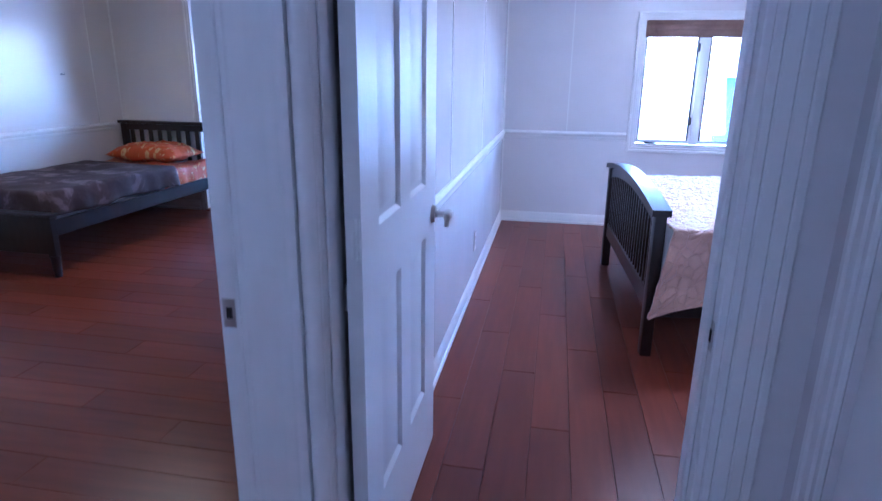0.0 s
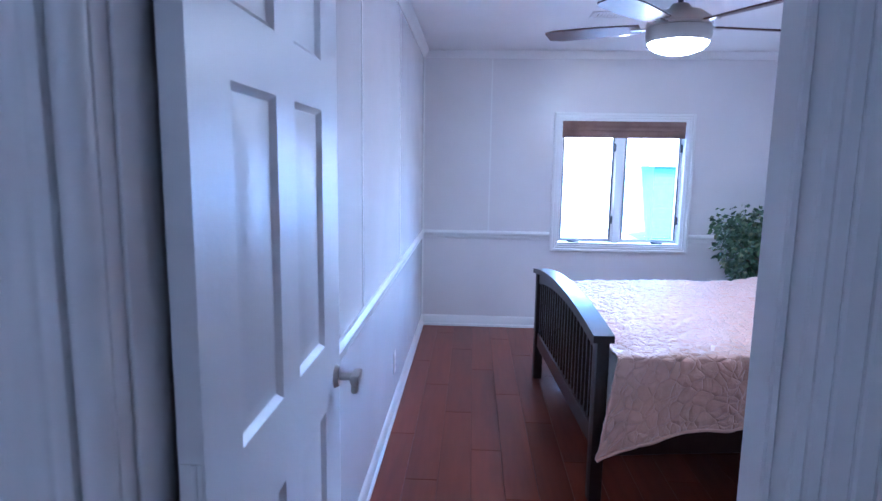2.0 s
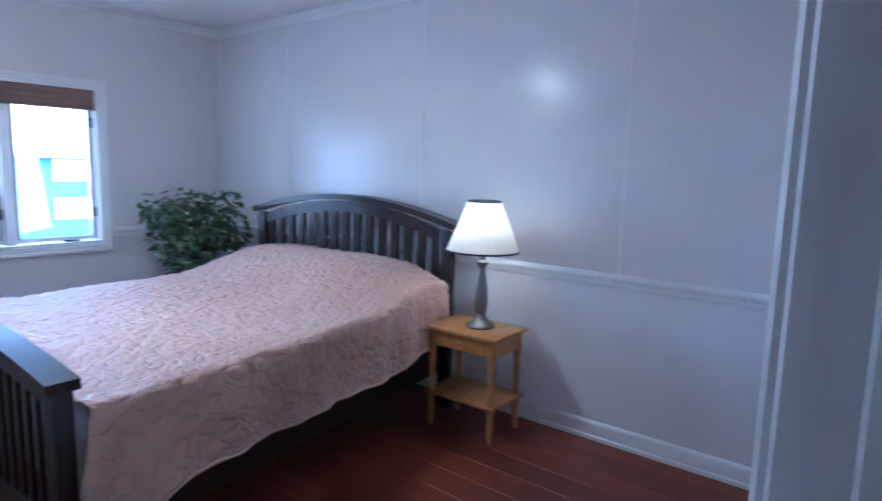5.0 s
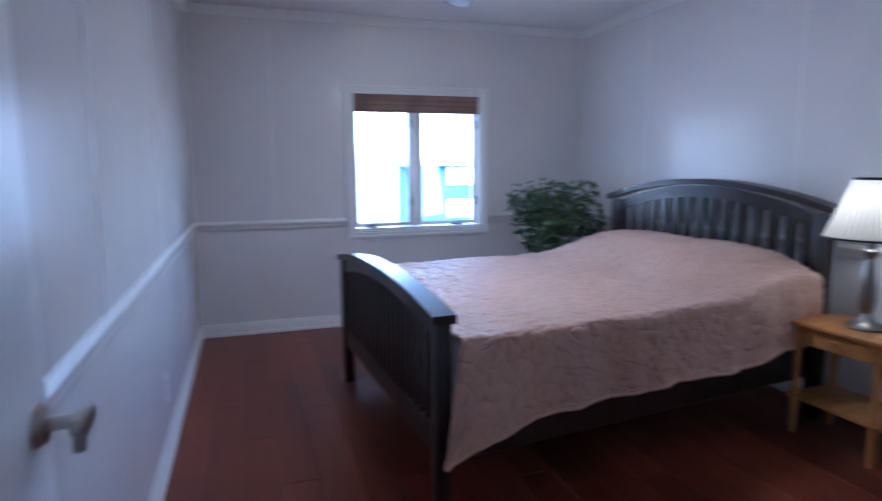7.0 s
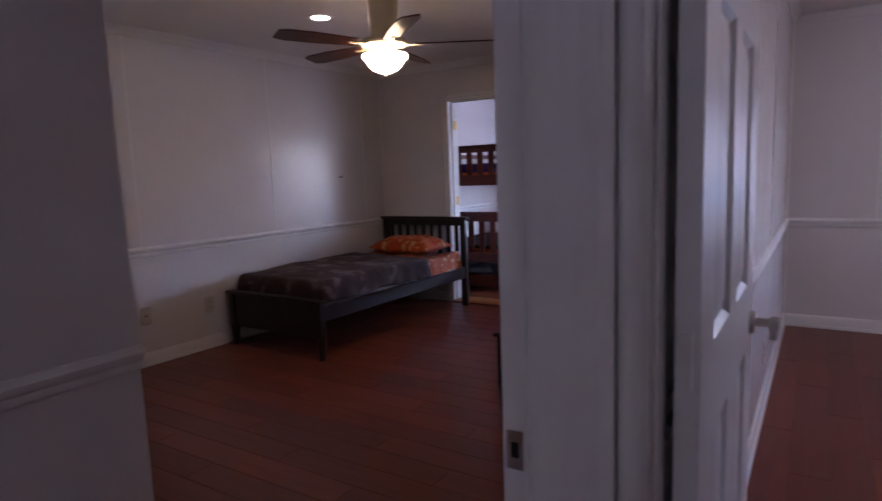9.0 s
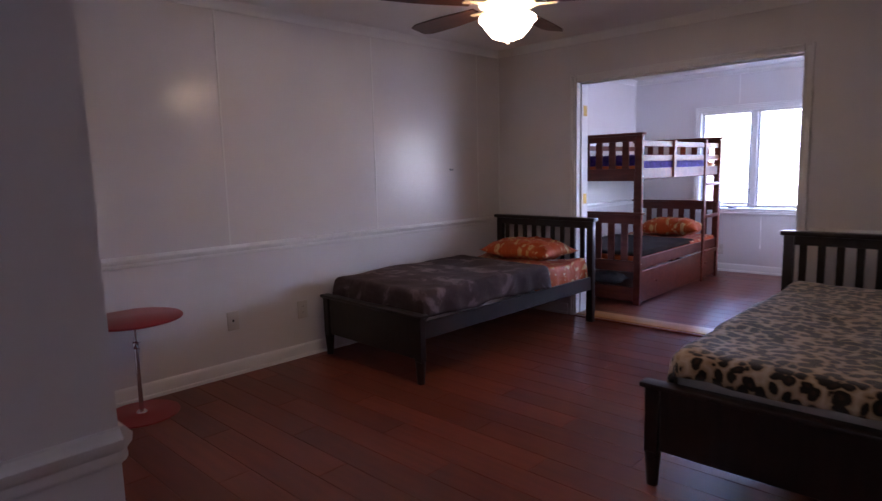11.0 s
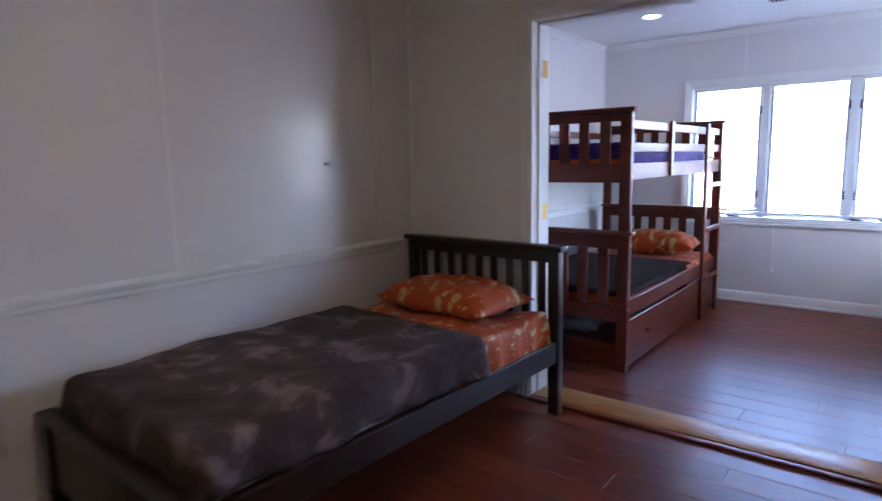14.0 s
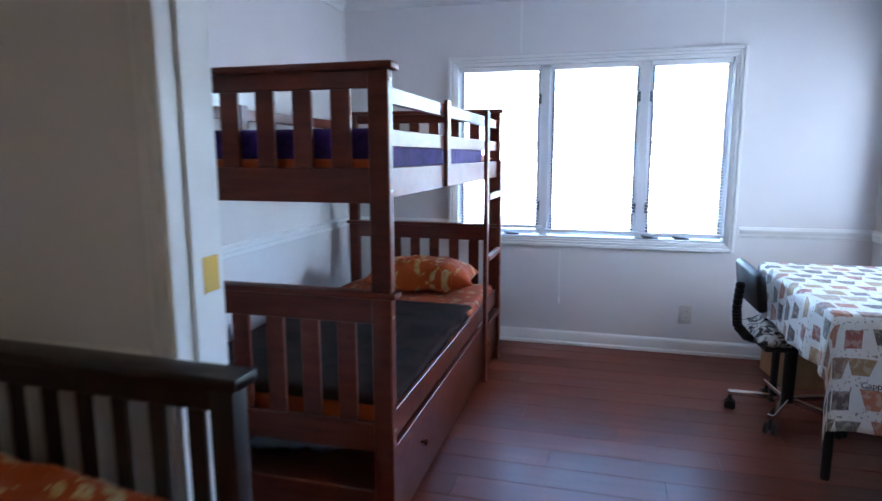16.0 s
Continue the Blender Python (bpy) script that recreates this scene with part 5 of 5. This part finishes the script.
# ---- bunk room ----
def bunk_bed():
    x0, x1, y0, y1, top = -2.88, -1.82, 6.89, 9.00, 1.625
    b = thing("bunk_bed", (0, 0, 0), "cherry-stained wooden bunk bed with ladder and trundle drawer", "bunk bed")
    P = 0.07
    for y, e in ((y0, 1), (y1 - 0.045, -1)):
        for x in (x0, x1 - P):
            part("post", box_bm(x, x + P, y, y + 0.045, 0, 0.865, 0.004), CHERRY, b)
            part("post_upper", box_bm(x, x + P, y, y + 0.045, 0.885, top - 0.025, 0.004), CHERRY, b)
        part("end_cap", box_bm(x0 - 0.015, x1 + 0.018, y - 0.015, y + 0.06, top - 0.025, top, 0.006, 2), CHERRY, b)
        part("end_cap_low", box_bm(x0 - 0.015, x1 + 0.018, y - 0.012, y + 0.057, 0.865, 0.885, 0.005, 2), CHERRY, b)
        ym = y + 0.022
        for zt0, zt1 in ((1.545, top - 0.025), (0.775, 0.865)):
            part("end_rail", box_bm(x0 + P, x1 - P, ym - 0.013, ym + 0.013, zt0, zt1, 0.003), CHERRY, b)
        for zt0, zt1 in ((1.18, 1.295), (0.315, 0.42)):
            part("end_board", box_bm(x0 + P, x1 - P, ym - 0.013, ym + 0.013, zt0, zt1, 0.003), CHERRY, b)
        part("foot_board", box_bm(x0 + P, x1 - P, ym - 0.013, ym + 0.013, 0.03, 0.17, 0.003), CHERRY, b)
        for i in range(7):
            x = x1 - P - 0.100 - 0.137 * i
            if x < x0 + P + 0.02:
                break
            part("slat", box_bm(x - 0.034, x + 0.034, ym - 0.008, ym + 0.008, 1.295, 1.545, 0.002), CHERRY, b)
            part("slat_low", box_bm(x - 0.034, x + 0.034, ym - 0.008, ym + 0.008, 0.42, 0.775, 0.002), CHERRY, b)
    for x in (x0 + 0.012, x1 - 0.04):
        part("upper_side_rail", box_bm(x, x + 0.024, y0 + 0.045, y1 - 0.045, 1.195, 1.295, 0.003), CHERRY, b)
        part("lower_side_rail", box_bm(x, x + 0.024, y0 + 0.045, y1 - 0.045, 0.345, 0.45, 0.003), CHERRY, b)
        part("guard_rail", box_bm(x, x + 0.022, y0 + 0.045, y1 - 0.045, 1.50, 1.555, 0.003), CHERRY, b)
        part("guard_rail_low", box_bm(x, x + 0.022, y0 + 0.045, y1 - 0.045, 1.362, 1.42, 0.003), CHERRY, b)
        part("guard_upright", box_bm(x + 0.022, x + 0.04, y0 + 0.74, y0 + 0.80, 1.20, 1.57, 0.003), CHERRY, b)
    lad = part("ladder", box_bm(x1 + 0.004, x1 + 0.026, 8.42, 8.48, 0.0, 1.58, 0.004), CHERRY, b)
    part("stile", box_bm(x1 + 0.004, x1 + 0.026, 8.86, 8.92, 0.0, 1.30, 0.004), CHERRY, lad)
    for z in (0.33, 0.735, 1.095):
        part("rung", box_bm(x1 + 0.002, x1 + 0.03, 8.48, 8.86, z - 0.018, z + 0.018, 0.004), CHERRY, lad)
    dr = part("trundle_drawer", box_bm(x1 - 0.03, x1 - 0.008, y0 + 0.05, y1 - 0.05, 0.025, 0.325, 0.004), CHERRY, b)
    part("drawer_box", box_bm(x0 + 0.1, x1 - 0.03, y0 + 0.08, y1 - 0.08, 0.04, 0.12), CHERRY, dr)
    for y in (7.24, 8.55):
        part("knob", lathe(bmesh.new(), ((0.006, 0), (0.006, 0.012), (0.014, 0.018), (0.014, 0.028), (0.005, 0.032)), 14), CHERRY, dr).matrix_basis = pose(x1 - 0.009, y, 0.20, 0, 90)
    for z in (1.30, 0.395):
        for i in range(8):
            y = y0 + 0.2 + i * 0.24
            part("base_slat", box_bm(x0 + 0.04, x1 - 0.04, y - 0.035, y + 0.035, z - 0.065, z - 0.05), PINE, b)
    for y in (y0 - 0.001, ):
        for z in (1.57, 1.22, 0.40, 0.80):
            part("bolt", rod(bmesh.new(), (x1 - 0.0005, y0 + 0.022, z), (x1 + 0.0025, y0 + 0.022, z), 0.006, 10), NICKEL, b)


bunk_bed()
bx0, bx1, by0, by1 = -2.80, -1.855, 6.96, 8.94
mu = thing("bunk_mattress", (0, 0, 0), "upper bunk mattress in purple satin with orange floral end", "mattress")
part("body", box_bm(bx0, bx1, by0, by1 - 0.35, 1.252, 1.425, 0.04, 4), PURPLE, mu, smooth=60)
part("floral_end", pillow(bx1 - bx0, 0.42, 0.14, 3.0), ORANGE, mu, "orange floral satin end", 180).matrix_basis = pose((bx0 + bx1) / 2, by1 - 0.2, 1.252)
part("floral_edge", box_bm(bx0 + 0.01, bx1 - 0.01, by0 - 0.008, by0 + 0.04, 1.25, 1.325, 0.015, 3), ORANGE, mu, "orange floral satin edge", 60)
ml = thing("bunk_mattress", (0, 0, 0), "lower bunk mattress in orange floral satin", "mattress")
part("body", box_bm(bx0, bx1, by0, by1, 0.347, 0.475, 0.04, 4), ORANGE, ml, smooth=60)
part("sheet", cloth(bx0 + 0.02, bx1 - 0.02, 8.2, by1 - 0.02, 0.485, (0.0, 0.07, 0.0, 0.0), 0.025, 0.03, 0.01, 0.005, 3.0), ORANGE, ml, "orange floral satin sheet", 180)
bl3 = thing("blanket", (0, 0, 0), "charcoal plush blanket over the lower bunk", "blanket")
thick(part("cloth", cloth(bx0 + 0.01, bx1 - 0.025, by0 + 0.01, 8.32, 0.498, (0.0, 0.06, 0.05, 0.0), 0.03, 0.03, 0.006, 0.006, 21.0), CHARCOAL, bl3, smooth=180), 0.010)
pb = thing("pillow", (-2.26, 8.68, 0.488), "orange floral satin pillow on the lower bunk", "pillow", "", 6)
part("cover", pillow(0.70, 0.42, 0.19, 7.0), ORANGE, pb, smooth=180)
bag = thing("storage_bag", (-2.36, 7.25, 0.12), "folded grey plastic bag stored under the bunk", "bag", "", 12)
part("body", pillow(0.42, 0.24, 0.09, 11.0), GREYBAG, bag, smooth=180)

# table with printed cloth
TX0, TX1, TY0, TY1 = -0.315, 0.42, 7.53, 8.65
tb = thing("table", (0, 0, 0), "dark-legged table under a printed cloth", "table")
part("tabletop", box_bm(TX0, TX1, TY0, TY1, 0.725, 0.752, 0.004), ESPRESSO, tb)
for x in (TX0 + 0.09, TX1 - 0.06):
    for y in (TY0 + 0.21, TY1 - 0.08):
        part("leg", rod(bmesh.new(), (x, y, 0), (x, y, 0.727), 0.018, 12, 0.026), BLACKP, tb)
tc = thing("tablecloth", (0, 0, 0), "white tablecloth printed with small coffee pictures", "tablecloth")
cl = part("cloth", cloth(TX0, TX1, TY0, TY1, 0.757, (0.25, 0.0, 0.45, 0.1), 0.025, 0.015, 0.012, 0.002, 31.0, None, 0.12), PRINT, tc, smooth=180)
thick(cl, 0.002)


def word(text, place, rx, rz, size, parent):
    cu = bpy.data.curves.new("lettering", "FONT")
    cu.body, cu.size, cu.extrude = text, size, 0.0006
    me = bpy.data.meshes.new_from_object(new("lettering_source", cu))
    src = bpy.data.objects["lettering_source"]
    bpy.data.objects.remove(src)
    me.materials.append(BLACKP)
    o = new("lettering", me)
    o.parent = parent
    o.matrix_basis = pose(*place, rx, 0, rz)


word("Cappuccino", (-0.235, TY0 - 0.058, 0.50), 82, 0, 0.032, tc)
word("AMERICANO", (-0.07, TY0 - 0.050, 0.59), 82, 0, 0.03, tc)


def office_chair(x, y, turn):
    c = thing("office_chair", (x, y, 0), "small swivel chair with black back and patterned seat", "chair", "", turn)
    for i in range(5):
        a = 72 * i + 20
        leg = part("base_leg", box_bm(0.03, 0.27, -0.016, 0.016, 0.085, 0.11, 0.004), CHROME, c, "chrome base leg")
        leg.matrix_basis = pose(0, 0, 0, 0, 2.5, a)
        bm = bmesh.new()
        for s in (-0.018, 0.018):
            rod(bm, (0.26, s - 0.008, 0.03), (0.26, s + 0.008, 0.03), 0.028, 16)
        rod(bm, (0.26, 0, 0.03), (0.26, 0, 0.09), 0.01, 8)
        part("caster", bm, BLACKP, leg, "black caster")
    part("column", rod(bmesh.new(), (0, 0, 0.08), (0, 0, 0.40), 0.03, 16), BLACKP, c)
    part("seat_pan", box_bm(-0.19, 0.19, -0.19, 0.19, 0.395, 0.42, 0.008, 2), BLACKP, c)
    seat = part("seat", pillow(0.46, 0.45, 0.085, 5.0), SEATPRINT, c, "patterned fabric seat", 180)
    seat.matrix_basis = pose(0, 0, 0.405)
    bm = bmesh.new()
    pts = [(-0.10, 0.40), (-0.21, 0.41), (-0.265, 0.47), (-0.275, 0.56), (-0.265, 0.70)]
    for (a, za), (b, zb) in zip(pts, pts[1:]):
        n = 5
        for k in range(n):
            f0, f1 = k / n, (k + 0.75) / n
            rod(bm, (a + (b - a) * f0, 0, za + (zb - za) * f0), (a + (b - a) * f1, 0, za + (zb - za) * f1), 0.024, 12)
            rod(bm, (a + (b - a) * f0, 0, za + (zb - za) * f0), (a + (b - a) * (k + 1.05) / n, 0, za + (zb - za) * (k + 1.05) / n), 0.019, 12)
    part("back_stem", bm, BLACKP, c, "black ribbed sleeve")
    bm = box_bm(-0.022, 0.022, -0.175, 0.175, -0.10, 0.10, 0.02, 3)
    for v in bm.verts:
        v.co.x += 0.9 * v.co.y ** 2
    bk = part("backrest", bm, BLACKP, c, "black plastic backrest", 60)
    bk.matrix_basis = pose(-0.24, 0, 0.685, 4, -8)


office_chair(-0.21, 8.37, 5)
carton = thing("cardboard_box", (0.06, 8.98, 0), "open brown cardboard box on the floor by the window wall", "box", "", 10)
part("body", box_bm(-0.2, 0.2, -0.17, 0.17, 0.0, 0.42, 0.003), CARDBOARD, carton)
for s in (-1, 1):
    fl = part("flap", box_bm(0, 0.16, -0.165, 0.165, -0.002, 0.002), CARDBOARD, carton)
    fl.matrix_basis = pose(s * 0.2, 0, 0.42, 0, -35, 0 if s > 0 else 180)

# ---- outside ----
ground = tagged(new("ground", finish(box_bm(-400, 400, -400, 400, -3.6, -3.4), "ground", GROUND)), "grey street and yard below the windows", "ground", "", "structure")


def far_house(place, turn, w, d, eave, ridge, siding, label, openings):
    h = thing("house", place, label, "house", "", turn)
    part("wall", box_bm(-w / 2, w / 2, 0, d, 0, eave), siding, h)
    bm = bmesh.new()
    vs = [bm.verts.new(c) for c in ((-w / 2 - 0.4, -0.5, eave - 0.1), (w / 2 + 0.4, -0.5, eave - 0.1), (w / 2 + 0.4, d / 2, ridge), (-w / 2 - 0.4, d / 2, ridge), (-w / 2 - 0.4, d + 0.5, eave - 0.1), (w / 2 + 0.4, d + 0.5, eave - 0.1))]
    for f in ((0, 1, 2, 3), (3, 2, 5, 4), (0, 3, 4), (1, 5, 2), (0, 4, 5, 1)):
        bm.faces.new([vs[k] for k in f])
    bmesh.ops.recalc_face_normals(bm, faces=bm.faces)
    part("roof", bm, ROOFMAT, h)
    for i in range(int(eave / 0.22)):
        part("siding_board", box_bm(-w / 2, w / 2, -0.03, 0.0, i * 0.22, i * 0.22 + 0.03), siding, h)
    for x, z in openings:
        wd = part("window", box_bm(x - 0.46, x + 0.46, -0.07, 0.0, z, z + 1.1), OUTWHITE, h)
        for s in (-0.22, 0.22):
            part("pane", box_bm(x + s - 0.15, x + s + 0.15, -0.09, -0.07, z + 0.1, z + 1.0), OUTPANE, wd)
        for s in (-0.68, 0.68):
            part("shutter", box_bm(x + s - 0.2, x + s + 0.2, -0.06, 0.0, z - 0.02, z + 1.12), OUTWHITE, wd)


far_house((17.0, 38.0, -3.4), 0, 9.8, 8, 4.85, 8.4, SIDING_BLUE, "blue-sided two-storey house with white shutters across the street", [(x, z) for x in (-2.7, 0.1, 2.9) for z in (1.5, 3.55)])
far_house((25, 44.0, -3.4), 0, 14.0, 9, 5.8, 8.6, SIDING_PALE, "pale two-storey house across the street", [(-5.6 + 2.8 * i, z) for i in range(5) for z in (1.0, 3.7)])
far_house((-4, 52.0, -3.4), 0, 20.0, 9, 5.8, 8.6, SIDING_PALE, "long pale two-storey house across the street", [(-8.4 + 2.8 * i, z) for i in range(7) for z in (1.0, 3.7)])

# ---- floors ----
def plank_floor(name, x0, x1, y0, y1, along, width, length, label, seed):
    fl = structure(name, box_bm(x0, x1, y0, y1, -0.12, -0.004), SUBFLOOR, label, "floor")
    rng = random.Random(seed)
    a0, a1, b0, b1 = (x0, x1, y0, y1) if along == "x" else (y0, y1, x0, x1)
    mat = PLANK_X if along == "x" else PLANK_Y
    row, b = 0, b0
    while b < b1 - 0.005:
        be = min(b + width, b1)
        a = a0 - length * ((row * 0.37 + rng.uniform(0, 0.06)) % 1.0)
        while a < a1 - 0.01:
            s, e = max(a, a0), min(a + length, a1)
            if e - s > 0.01:
                g = 0.0007
                bm = bmesh.new()
                lo = [(s + g, b + g), (e - g, b + g), (e - g, be - g), (s + g, be - g)]
                hi = [(s + g + 0.0016, b + g + 0.0016), (e - g - 0.0016, b + g + 0.0016), (e - g - 0.0016, be - g - 0.0016), (s + g + 0.0016, be - g - 0.0016)]
                f = (lambda p, z: (p[0], p[1], z)) if along == "x" else (lambda p, z: (p[1], p[0], z))
                v0 = [bm.verts.new(f(p, -0.004)) for p in lo]
                v1 = [bm.verts.new(f(p, -0.0013)) for p in lo]
                v2 = [bm.verts.new(f(p, 0.0)) for p in hi]
                for p, q in ((v0, v1), (v1, v2)):
                    for k in range(4):
                        bm.faces.new((p[k], p[(k + 1) % 4], q[(k + 1) % 4], q[k]))
                bm.faces.new(v2)
                bmesh.ops.recalc_face_normals(bm, faces=bm.faces)
                o = new("plank", finish(bm, "plank", mat))
                o.parent = fl
            a += length
        row += 1
        b += width
    return fl


plank_floor("floor_bedroom", BX0, 4.3, HY1 + 0.03, BY1, "y", 0.155, 1.22, "reddish-brown laminate plank floor in the bedroom", 3)
plank_floor("floor_middle_room", -3.15, AX1 + 0.02, HY1 + 0.03, AY1 - 0.008, "x", 0.16, 1.22, "reddish-brown laminate plank floor in the middle room", 4)
plank_floor("floor_bunk_room", CX0, CX1, CY0 + 0.016, CY1, "x", 0.16, 1.22, "reddish-brown laminate plank floor in the bunk room", 5)
plank_floor("floor_hall", HX0 - 0.05, HX1 + 0.05, HY0, HY1 + 0.03, "x", 0.16, 1.22, "reddish-brown laminate plank floor in the hall", 6)
structure("floor_slab", box_bm(-3.2, 4.4, HY0 - 0.14, CY1 + 0.16, -0.32, -0.125), SUBFLOOR, "dark structural slab under the floors", "floor")
